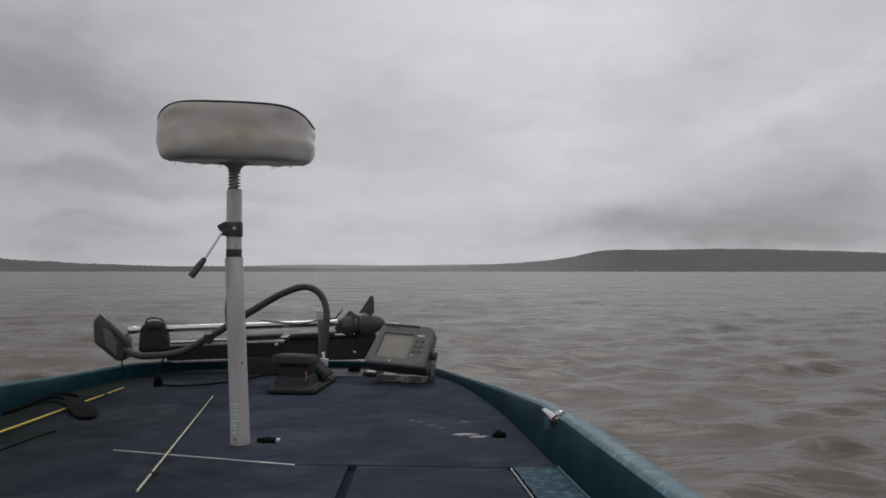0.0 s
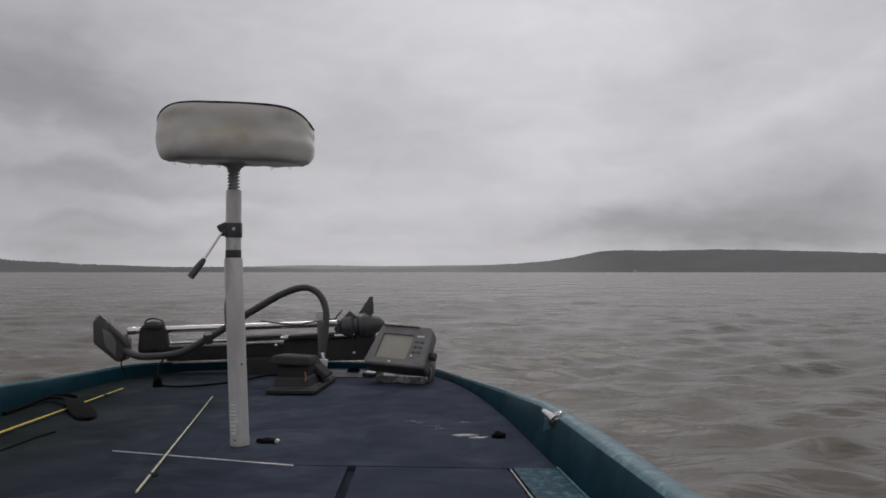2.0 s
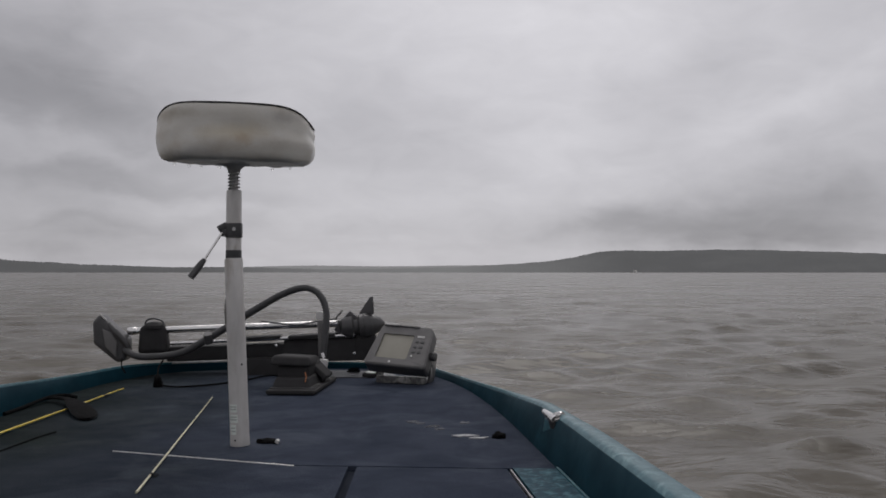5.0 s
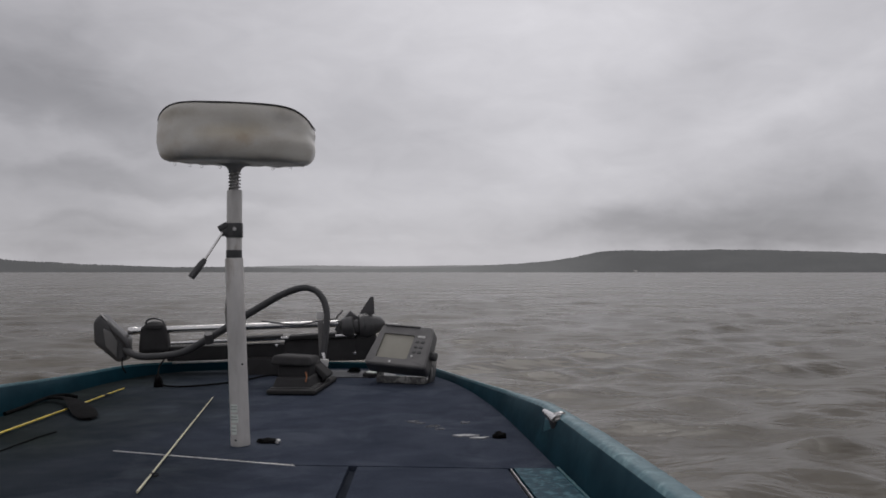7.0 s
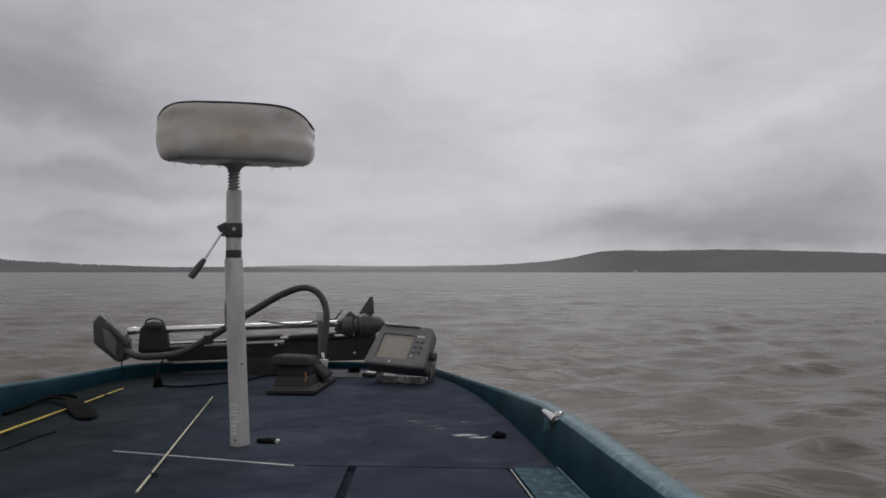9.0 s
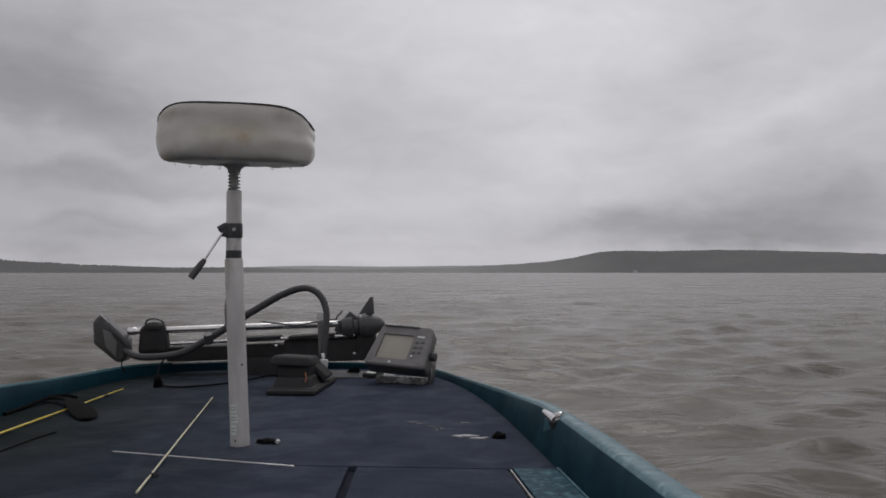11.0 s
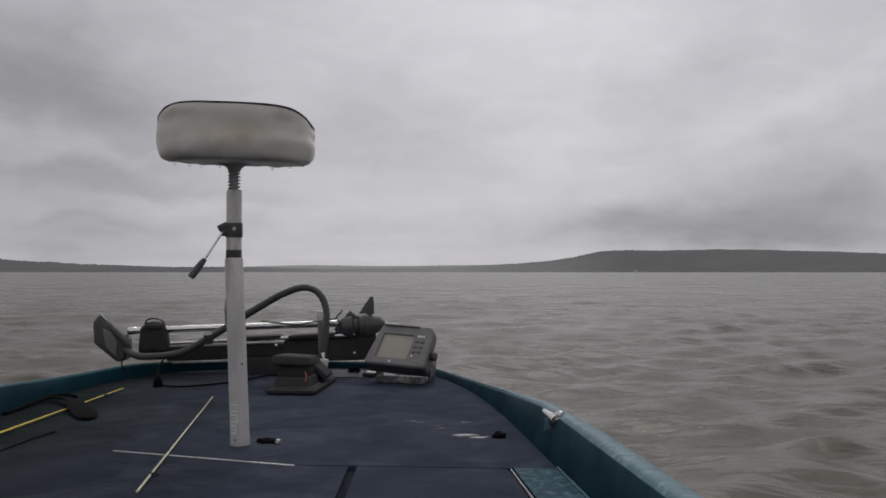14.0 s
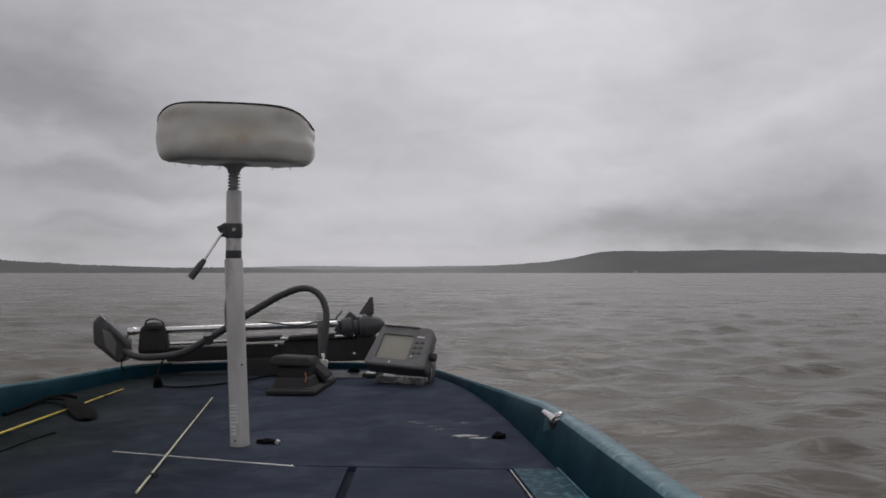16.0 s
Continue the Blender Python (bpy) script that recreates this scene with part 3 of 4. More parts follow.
def pedestal_seat():
    base = Vector((0.0255, 2.205, 0))
    low = pose(base.x, base.y, 0, 0, -2.35, 0)
    lean = pose(0.0062, base.y, 0)
    at = thing("pedestal_seat", base, "stained white vinyl boat seat on a tall aluminium pole", "boat seat")
    outer = part("outer_tube", lathe([(0.0245, 0.0), (0.0245, 0.02), (0.0238, 0.024), (0.0233, 0.30), (0.0228, 0.468), (0.0215, 0.473)], low, 32), POLE, at, "thick dull aluminium lower tube")
    part("inner_tube", lathe([(0.0192, 0.45), (0.0192, 0.641), (0.0182, 0.645)], lean, 28), POLE, at, "narrower aluminium upper tube")
    part("black_band", lathe([(0.0194, 0.473), (0.0200, 0.475), (0.0200, 0.491), (0.0194, 0.493)], lean, 28), RUBBER, at)
    part("weld_bead", tube([low @ Vector((-0.0222, -0.004, z)) for z in (0.29, 0.335, 0.37)], lambda q: 0.002 + 0.003 * math.sin(math.pi * q), 8, 4), STEEL, outer, "dark rough bead on the tube")
    for a, z in ((0.62, 0.205), (-0.35, 0.016)):
        m = low @ pose(0.0238 * math.sin(a), -0.0238 * math.cos(a), z, 90, 0, math.degrees(a))
        part("hole", lathe([(0.0026, -0.002), (0.0026, 0.0012)], m, 10), PIPING, outer)
    # stickers low on the tube: rows of unreadable print
    sticker = bmesh.new()
    ink = bmesh.new()
    for z0, z1, w in ((0.060, 0.081, 0.95), (0.086, 0.106, 0.90), (0.030, 0.055, 0.75)):
        loops = []
        for z in (z0, z1):
            loops.append([low @ Vector((0.0246 * math.sin(a), -0.0246 * math.cos(a), z)) for a in np.linspace(-0.95, -0.95 + w, 8)])
        rings(sticker, loops, wrap=False)
        for q in (0.3, 0.62):
            zz = z0 + (z1 - z0) * q
            loops = [[low @ Vector((0.0249 * math.sin(a), -0.0249 * math.cos(a), z)) for a in np.linspace(-0.88, -1.02 + w, 6)] for z in (zz, zz + 0.0028)]
            rings(ink, loops, wrap=False)
    part("sticker", sticker, LABEL, outer, "small worn white sticker")
    part("print", ink, INK, outer)

    grip_at = lean @ pose(0, 0, -0.0045)
    clamp = lathe([(0.0190, 0.529), (0.0215, 0.530), (0.0222, 0.534), (0.0222, 0.560), (0.0215, 0.565), (0.0190, 0.566)], grip_at, 28)
    hull_box(clamp, (0.020, 0.020, 0.036), grip_at @ pose(0.013, -0.014, 0.548), 0.003)
    hull_box(clamp, (0.026, 0.018, 0.016), grip_at @ pose(-0.026, -0.008, 0.556, 0, -28, 0), 0.004)
    hull_box(clamp, (0.020, 0.016, 0.020), grip_at @ pose(-0.022, -0.008, 0.542), 0.004)
    cl = part("clamp", clamp, BLACK, at, "black plastic height clamp")
    part("bolt", lathe([(0.0046, 0), (0.0046, 0.003), (0.003, 0.004)], grip_at @ pose(0.004, -0.0225, 0.550, 90, 0, 0), 12), WHITE, cl)
    a, b, c = Vector((-0.020, 2.185, 0.536)), Vector((-0.061, 2.165, 0.466)), Vector((-0.090, 2.152, 0.424))
    lever = part("lever", tube([a, b], 0.0030, 10), CHROME, at, "thin bright lever")
    d = (c - b).normalized()
    part("grip", tube([b - d * 0.004, b + d * 0.006, b + d * 0.022, b + d * 0.04, c], lambda q: 0.0046 + 0.0042 * math.sin(min(1, q * 1.6 + 0.12) * math.pi * 0.5), 12, 4), BLACK, lever, "black ribbed grip")

    # spring under the seat
    pts = []
    for k in range(6 * 12 + 1):
        th = 2 * math.pi * k / 12
        pts.append(lean @ Vector((0.0135 * math.cos(th), 0.0135 * math.sin(th), 0.645 + 0.0085 * k / 12)))
    part("spring", tube(pts, 0.0024, 8, smooth=False), GALV, at, "steel coil spring")
    part("pin", lathe([(0.0100, 0.63), (0.0100, 0.722)], lean, 20), GALV, at)
    top = pose(0.0155, 2.2, 0.7130, 4.4, 1.0, 0) @ Matrix.Diagonal((1, 1, 1.115, 1)) @ pose(0, 0, -0.711)
    part("cushion", seat_rings([(0.30, 0.7105), (0.60, 0.7110), (0.80, 0.7114), (0.895, 0.7128), (0.934, 0.7165), (0.961, 0.7225), (0.982, 0.7315), (0.996, 0.7420), (1.004, 0.7535), (1.003, 0.763), (0.999, 0.772), (0.996, 0.784), (0.994, 0.795), (0.993, 0.806), (0.992, 0.815), (0.988, 0.8225), (0.979, 0.8285), (0.962, 0.8325), (0.90, 0.8330), (0.6, 0.829), (0.3, 0.828), (0.02, 0.828)], top, 96, 0.0046), VINYL, at, "stained off-white vinyl cushion")
    loop = [top @ Vector((x, y, 0.8305 - droop(x, 0.83))) for x, y in superellipse(0.194 * 0.982, 0.188 * 0.982, 2.35, 72)]
    part("piping", tube(loop + [loop[0]], 0.0023, 8, smooth=False), PIPING, at, "black piping round the top edge")
    part("seat_pan", lathe([(0.0145, 0.692), (0.0165, 0.698), (0.020, 0.7030), (0.026, 0.7070), (0.034, 0.7100), (0.042, 0.7120), (0.043, 0.7160)], lean, 40), PAN, at, "grimy underside")
    rng = random.Random(3)
    for deg in (160, 140, 127, 110, 71, 52):
        bm = bmesh.new()
        cx, sy = math.cos(radians(deg)), math.sin(radians(deg))
        x, y = 0.181 * math.copysign(abs(cx) ** 0.85, cx), 0.176 * sy ** 0.85
        r = rng.uniform(0.0040, 0.0058)
        bmesh.ops.create_uvsphere(bm, u_segments=10, v_segments=8, radius=r, matrix=top @ pose(x, y, 0.7135 - r * 0.5) @ Matrix.Diagonal((1, 1, 1.4, 1)))
        part("rain_drop", bm, DROP, at, "hanging rain drop")


pedestal_seat()


# ---------------------------------------------------------------- trolling motor across the bow
def trolling_motor():
    y = 3.75
    at = thing("trolling_motor", (0.0, 3.78, 0.05), "black bow trolling motor with steel shaft, stowed across the bow", "trolling motor")
    shaft = part("shaft", tube([(-0.66, y, 0.191), (0.26, y, 0.226)], 0.0145, 20, smooth=False), CHROME, at, "polished steel shaft")
    part("collar_sleeve", tube([(0.225, y, 0.2245), (0.262, y, 0.2262)], 0.018, 16, smooth=False), PALE, shaft)
    part("lower_rod", tube([(-0.48, y - 0.02, 0.140), (0.30, y - 0.02, 0.176)], 0.008, 12, smooth=False), CHROME, at, "thin bright rod under the shaft")
    # lower unit with propeller
    tilt = pose(0.325, y, 0.215, 0, 90 - 6, 0)
    lower = part("motor_housing", lathe([(0.020, -0.088), (0.040, -0.080), (0.048, -0.06), (0.050, -0.035), (0.036, -0.028), (0.036, -0.012), (0.052, -0.004), (0.054, 0.03), (0.046, 0.055), (0.026, 0.07), (0.014, 0.08)], tilt, 28), BLACK, at, "black motor housing")
    hull_box(bm := bmesh.new(), (0.05, 0.03, 0.11), pose(0.262, y, 0.225, 0, 40, 0), 0.01)
    part("neck", bm, BLACK, lower)
    hub = part("propeller", lathe([(0.046, 0.006), (0.056, 0.018), (0.055, 0.032), (0.044, 0.060), (0.028, 0.090), (0.008, 0.106)], tilt, 18), BLACK, at, "black propeller")
    for k, (ang, name) in enumerate(((96, "blade"), (-84, "blade"))):
        bm = bmesh.new()
        loops = []
        for s in np.linspace(0, 1, 9):
            w = 0.031 * (1 - s) ** 0.85 + 0.008
            tw = 1.15 - 0.25 * s
            c = Vector((0.046 + 0.076 * s, 0.008 * s, 0.032 * s - 0.008))
            d = Vector((0, math.cos(tw), math.sin(tw)))
            nrm = Vector((0, -math.sin(tw), math.cos(tw))) * 0.003 * (1.2 - s)
            loops.append([tilt @ pose(0, 0, 0.036, 0, 0, ang + 84) @ q for q in (c - d * w, c + nrm, c + d * w, c - nrm)])
        rings(bm, loops)
        part(name, bm, BLACK, hub)
    part("skeg", box((0.11, 0.03, 0.11), pose(0.345, y - 0.005, 0.135, 0, 6, 0), 0.012, (0.7, 0.8)), JET, lower)
    # slide bracket and its rest
    part("mount_bed", box((0.86, 0.10, 0.062), pose(-0.07, 3.79, 0.104, 0, -1.6, 0), 0.008), JET, at, "black mounting bed")
    part("mount_block", box((0.36, 0.13, 0.098), pose(0.17, 3.79, 0.111, 0, -1.5, 0), 0.012, (0.97, 0.8)), JET, at)
    part("cover_plate", box((0.175, 0.11, 0.012), pose(-0.105, 3.77, 0.163, 0, -3, 0), 0.004), JET, at)
    part("cover_plate", box((0.20, 0.11, 0.014), pose(0.115, 3.77, 0.170, 0, -3.5, 0), 0.004), JET, at)
    part("rest", box((0.15, 0.09, 0.10), pose(0.285, 3.79, 0.160, 0, -4, 0), 0.012, (0.85, 0.8)), JET, at)
    part("bolt", lathe([(0.007, 0), (0.007, 0.006), (0.004, 0.008)], pose(-0.035, 3.718, 0.132, 90, 0, 0), 12), CHROME, at)
    part("bolt", lathe([(0.006, 0), (0.006, 0.006), (0.004, 0.008)], pose(0.30, 3.70, 0.10, 90, 0, 0), 12), CHROME, at)
    part("mount_foot", box((0.24, 0.10, 0.085), pose(-0.045, 3.735, 0.038), 0.014, (0.94, 0.85)), JET, at)
    part("rail", box((0.42, 0.012, 0.010), pose(-0.26, 3.72, 0.066, 0, -2, 0), 0.002), TRIM, at, "thin bright rail under the bed")
    # depth collar with knob
    collar = part("depth_collar", box((0.126, 0.09, 0.120), pose(-0.552, y, 0.158, 0, -2, 0), 0.024, (0.82, 0.9), 3), JET, at, "black depth collar")
    part("hump", lathe([(0.046, 0), (0.044, 0.012), (0.032, 0.022), (0.012, 0.027)], pose(-0.550, y - 0.01, 0.205), 24), JET, collar)
    part("shaft_end", lathe([(0.015, -0.02), (0.017, -0.012), (0.017, 0.012), (0.015, 0.018)], pose(-0.642, y, 0.191, 0, 88, 0), 20), CHROME, at)
    # control head hanging outboard
    def wedge(outline, y0, y1, bevel):
        bm = bmesh.new()
        a = [bm.verts.new((x, y0, z)) for x, z in outline]
        b = [bm.verts.new((x, y1, z)) for x, z in outline]
        bm.faces.new(a)
        bm.faces.new(list(reversed(b)))
        for k in range(len(a)):
            bm.faces.new((a[k], b[k], b[(k + 1) % len(a)], a[(k + 1) % len(a)]))
        bmesh.ops.recalc_face_normals(bm, faces=bm.faces)
        bmesh.ops.bevel(bm, geom=list(bm.edges), offset=bevel, segments=3, affect="EDGES", profile=0.6)
        return bm

    hd = part("control_head", wedge([(-0.792, 0.235), (-0.762, 0.268), (-0.722, 0.226), (-0.650, 0.165), (-0.652, 0.070), (-0.692, 0.062), (-0.788, 0.142)], 3.685, 3.79, 0.019), BLACK, at, "black control head")
    part("face_plate", wedge([(-0.748, 0.205), (-0.712, 0.190), (-0.686, 0.150), (-0.690, 0.085), (-0.735, 0.130)], 3.678, 3.690, 0.004), GREY, hd, "grey face plate")
    # bright strip along the head's upper edge
    part("edge_strip", tube([(-0.764, 3.69, 0.268), (-0.735, 3.69, 0.240)], 0.0035, 8, smooth=False), TRIM, hd, "bright strip along the edge")
    part("handle", tube([(-0.725, 3.70, 0.222), (-0.690, 3.68, 0.190), (-0.655, 3.68, 0.150), (-0.640, 3.69, 0.115)], 0.013, 10, 6), BLACK, hd)
    part("collar_loop", tube([(-0.585, y - 0.03, 0.222), (-0.575, y - 0.03, 0.240), (-0.545, y - 0.03, 0.246), (-0.515, y - 0.03, 0.236), (-0.505, y - 0.03, 0.218)], 0.004, 8, 6), BLACK, collar)
    # steering conduit
    path = [(-0.655, 3.69, 0.118), (-0.62, 3.665, 0.100), (-0.558, 3.65, 0.091), (-0.42, 3.65, 0.107), (-0.30, 3.62, 0.172), (-0.205, 3.60, 0.231), (-0.111, 3.58, 0.290), (0.006, 3.55, 0.357), (0.095, 3.52, 0.384), (0.155, 3.50, 0.360), (0.186, 3.48, 0.293), (0.184, 3.46, 0.192), (0.172, 3.452, 0.085)]
    cond = part("conduit", tube(path, lambda q: 0.0150 - 0.0015 * smooth(0.45, 0.75, q), 14, 12), RUBBER, at, "thick black steering conduit looping to the pedal")
    part("cable_tie", tube([(-0.303, 3.605, 0.190), (-0.30, 3.62, 0.152)], 0.019, 10, smooth=False), BLACK, cond)
    part("tag", box((0.030, 0.022, 0.034), pose(0.150, 3.70, 0.263, 0, 4, 0), 0.004), WHITE, shaft, "small pale block on the shaft")
    part("stay", box((0.022, 0.004, 0.172), pose(0.166, 3.478, 0.168, 0, -3, 0), 0.0015), GREY, at, "flat grey metal stay beside the conduit")
    part("wire", tube([(-0.10, 3.72, 0.235), (-0.03, 3.70, 0.229), (0.06, 3.70, 0.222), (0.14, 3.72, 0.236), (0.22, 3.72, 0.245)], 0.0035, 6, 6), RUBBER, at)
    part("wire", tube([(-0.66, 3.66, 0.085), (-0.645, 3.60, 0.060), (-0.62, 3.56, 0.035)], 0.003, 6, 6), WEB, at)
    part("wire", tube([(0.218, 3.74, 0.242), (0.224, 3.73, 0.258), (0.236, 3.73, 0.270), (0.246, 3.73, 0.284)], 0.004, 6, 6), PALE, at)

    at.location.z -= 0.010
    at.rotation_euler.y = radians(0.45)


trolling_motor()


# ---------------------------------------------------------------- foot pedal
def foot_pedal():
    at = thing("foot_pedal", (0.10, 3.28, 0), "black foot pedal of the trolling motor on the deck", "foot pedal")
    m = pose(0.112, 3.265, 0, 0, 0, -9)
    base = part("base_plate", box((0.178, 0.41, 0.016), m @ pose(0, 0, 0.011), 0.007), JET, at, "black ribbed base plate")
    for k in range(5):
        part("foot_rib", box((0.165, 0.008, 0.006), m @ pose(0, -0.17 + 0.03 * k, 0.021), 0.002), RUBBER, base)
    part("skirt", box((0.140, 0.33, 0.040), m @ pose(-0.008, -0.01, 0.036), 0.008, (0.86, 0.84), 3), JET, at, "dull flared skirt")
    part("housing", box((0.112, 0.23, 0.050), m @ pose(-0.012, -0.005, 0.072), 0.012, (1.06, 0.95), 3), JET, at)
    part("treadle", box((0.156, 0.27, 0.036), m @ pose(-0.028, 0.0, 0.106, -4, 3, 4), 0.016, (0.88, 0.88), 5), JET, at, "rubber-covered treadle")
    part("heel_arm", box((0.090, 0.13, 0.020), m @ pose(0.054, 0.055, 0.066, 0, 42, 0), 0.008, (0.95, 0.9), 3), JET, at, "sloping black side arm")
    part("clip", box((0.034, 0.026, 0.036), pose(0.182, 3.392, 0.077, 0, 8, 0), 0.005), WHITE, at, "white plastic cable clip")
    part("clip_stem", tube([(0.182, 3.392, 0.078), (0.178, 3.40, 0.118)], 0.008, 10, smooth=False), CHROME, at)
    part("cord", tube([(0.128, 3.118, 0.076), (0.133, 3.108, 0.060), (0.130, 3.098, 0.044)], 0.0022, 8, 5), ORANGE, at, "faded orange cord")


foot_pedal()


# ---------------------------------------------------------------- fish finder
def fish_finder():
    at = thing("fish_finder", (0.50, 3.42, 0), "old grey-black fish finder with blank screen on a worn bracket", "fish finder")
    # the case stands tilted back and leans over to one side
    o = Vector((0.487, 3.36, 0.145))
    m = Matrix.Translation(o) @ pose(0, 0, 0, -41, 3, -28) @ Matrix.Diagonal((1.02, 1, 1.11, 1))

    def case(w0, w1, h, d, y, bev, bm=None):
        """An upright block, wider below."""
        return hull_box(bm or bmesh.new(), (w0, d, h), m @ pose(0, y, 0), bev, (w1 / w0, 1.0), 3)

    body = part("case", case(0.256, 0.212, 0.172, 0.060, 0.030, 0.012), BLACK, at, "black plastic case")

    def rounded(x0, x1, z0, z1, r, lean=0.0):
        """A rounded rectangle in the case's face; lean: how much narrower it is at the top, each side."""
        out = []
        for cx, cz, a0 in ((x1 - r, z1 - r, 0), (x0 + r, z1 - r, 90), (x0 + r, z0 + r, 180), (x1 - r, z0 + r, 270)):
            for k in range(5):
                a = radians(a0 + 22.5 * k)
                x, z = cx + r * math.cos(a), cz + r * math.sin(a)
                out.append((x - math.copysign(lean, x) * (z - z0) / (z1 - z0), z))
        return out

    bezel = bmesh.new()
    outer, hole = rounded(-0.129, 0.129, -0.087, 0.087, 0.016, 0.021), rounded(-0.088, 0.044, -0.059, 0.045, 0.006)
    lip = rounded(-0.124, 0.124, -0.082, 0.082, 0.014, 0.020)
    loops = [[m @ Vector((x, y, z)) for x, z in ring] for ring, y in ((outer, 0.004), (outer, -0.006), (lip, -0.011), (hole, -0.011), (hole, 0.002))]
    rings(bezel, loops, closed_ends=False)
    part("bezel", bezel, GREY, body, "dark grey bezel with rounded corners")
    # plain grey bar along the case's top edge
    part("top_edge_bar", box((0.150, 0.010, 0.006), m @ pose(-0.022, -0.012, 0.079), 0.002), KEY, body, "grey bar along the top edge")
    part("screen", box((0.136, 0.004, 0.108), m @ pose(-0.022, -0.002, -0.007), 0.001), LCD, body, "blank olive-grey screen")
    # added bright strip stands in for the sky's reflection on that edge
    part("glint_strip", box((0.056, 0.006, 0.007), m @ pose(-0.060, -0.0185, 0.080), 0.002), TRIM, body, "bright strip painted for the glint on the top edge")
    part("badge", box((0.030, 0.004, 0.008), m @ pose(0.073, -0.011, 0.040), 0.001), WHITE, body, "small white badge")
    for r in range(3):
        for c in range(2):
            part("button", box((0.016, 0.005, 0.010), m @ pose(0.064 + 0.022 * c, -0.011, 0.018 - 0.022 * r), 0.002), KEY, body)
    part("button", lathe([(0.004, 0), (0.004, 0.004), (0.002, 0.005)], m @ pose(0.062, -0.010, -0.045, 90, 0, 0), 12), WHITE, body)
    part("lamp", lathe([(0.0045, 0), (0.004, 0.003)], m @ pose(-0.020, -0.010, -0.074, 90, 0, 0), 12), WHITE, body)
    for s in (-1, 1):
        part("knob", lathe([(0.010, 0.0), (0.016, 0.003), (0.016, 0.018), (0.012, 0.022)], m @ pose(s * 0.118, 0.035, -0.010, 0, 90 * s, 0), 14), BLACK, at, "black side knob")
    br = bmesh.new()
    t = pose(0.509, 3.41, 0, 0, 0, -24)
    hull_box(br, (0.200, 0.11, 0.012), t @ pose(0, 0, 0.008), 0.003)
    hull_box(br, (0.010, 0.055, 0.115), t @ pose(-0.118, 0.0, 0.070, 0, -6, 0), 0.003)
    hull_box(br, (0.010, 0.060, 0.105), t @ pose(0.110, 0.0, 0.055, 0, 8, 0), 0.003)
    part("bracket", br, PALE, at, "worn pale-edged gimbal bracket")
    part("bracket_foot", box((0.205, 0.03, 0.028), t @ pose(0.0, -0.055, 0.015), 0.005), PALE, at)


fish_finder()


# ---------------------------------------------------------------- cleat
def cleat():
    z = rail_height(2.03) - 0.004
    at = thing("mooring_cleat", (0.815, 2.03, z), "small chrome mooring cleat on the teal gunwale", "cleat")
    m = pose(0.806, 2.012, z - 0.030, 0, -26, 5)
    part("cleat_pad", box((0.012, 0.112, 0.056), m @ pose(-0.021, 0.022, -0.002, 0, 26, 0), 0.0058, (1, 0.62), 4), CAP, at, "pale teal moulded pad")
    part("cleat_base", box((0.032, 0.100, 0.022), m @ pose(0, 0, -0.004), 0.004), JET, at, "dark base")
    for s in (-1, 1):
        part("stem", lathe([(0.013, 0.0), (0.010, 0.012), (0.010, 0.030)], m @ pose(0, s * 0.024, 0.002), 14), STEEL, at)
    part("horn", tube([m @ Vector((-0.004, q, 0.022 + 0.14 * q)) for q in (-0.010, 0.020, 0.045, 0.076)], lambda q: 0.0155 - 0.0085 * q, 14, 4), CHROME, at, "bright horn")
    # darker metal in the middle, between the bright horns
    part("horn", tube([m @ Vector((0.004, q, 0.028)) for q in (0.010, 0.0, -0.012, -0.020)], lambda q: 0.0100 - 0.003 * q, 14, 4), STEEL, at, "dull darker middle")
    part("horn", tube([m @ Vector(q) for q in ((0.004, 0.002, 0.026), (0.010, -0.006, 0.030), (0.015, -0.014, 0.029))], lambda q: 0.0115 - 0.003 * q, 12, 4), CHROME, at, "short bright horn bent aside")
    # dark block filling the space under the horns
    part("block", box((0.026, 0.040, 0.030), m @ pose(-0.008, -0.008, 0.014, 0, 10, 0), 0.006), JET, at, "dark block under the horns")
    for q in (-0.040, 0.040):
        part("screw", lathe([(0.005, 0), (0.005, 0.002), (0.003, 0.003)], m @ pose(0, q, 0.007), 10), STEEL, at)


cleat()


# ---------------------------------------------------------------- rods and strap on the deck
def rod(name, a, b, r0, r1, mat, label, guides, sag=0.0):
    a, b = Vector(a), Vector(b)
    at = thing(name, a, label, "fishing rod", "fishing rods on the deck")
    mid = (a + b) / 2 + Vector((0, 0, sag))
    part("blank", tube([a, mid, b], lambda q: r0 + (r1 - r0) * q, 10, 10), mat, at)
    d = (b - a).normalized()
    for q in guides:
        p = a.lerp(b, q)
        r = r0 + (r1 - r0) * q
        g = bmesh.new()
        ring = [p + Vector((0.010 + 0.006 * math.cos(t), -0.004, 0.003 * math.sin(t))) for t in np.linspace(0, 2 * math.pi, 13)]
        tube(ring, 0.0016, 6, smooth=False, bm=g)
        tube([p - d * 0.008, p + d * 0.008], r + 0.0008, 8, smooth=False, bm=g)
        part("guide", g, JET, at, "small dark line guide")
    return at


rod("fishing_rod", (-0.1075, 1.73, 0.006), (-0.182, 3.02, 0.005), 0.0026, 0.0015, STRAW, "slim straw-coloured rod tip lying across the hatch strip", (0.115,))
rod("fishing_rod", (-0.664, 2.00, 0.009), (-0.546, 3.26, 0.007), 0.0038, 0.0020, YELLOW, "bright yellow fishing rod strapped along the port gunwale", (0.86,))


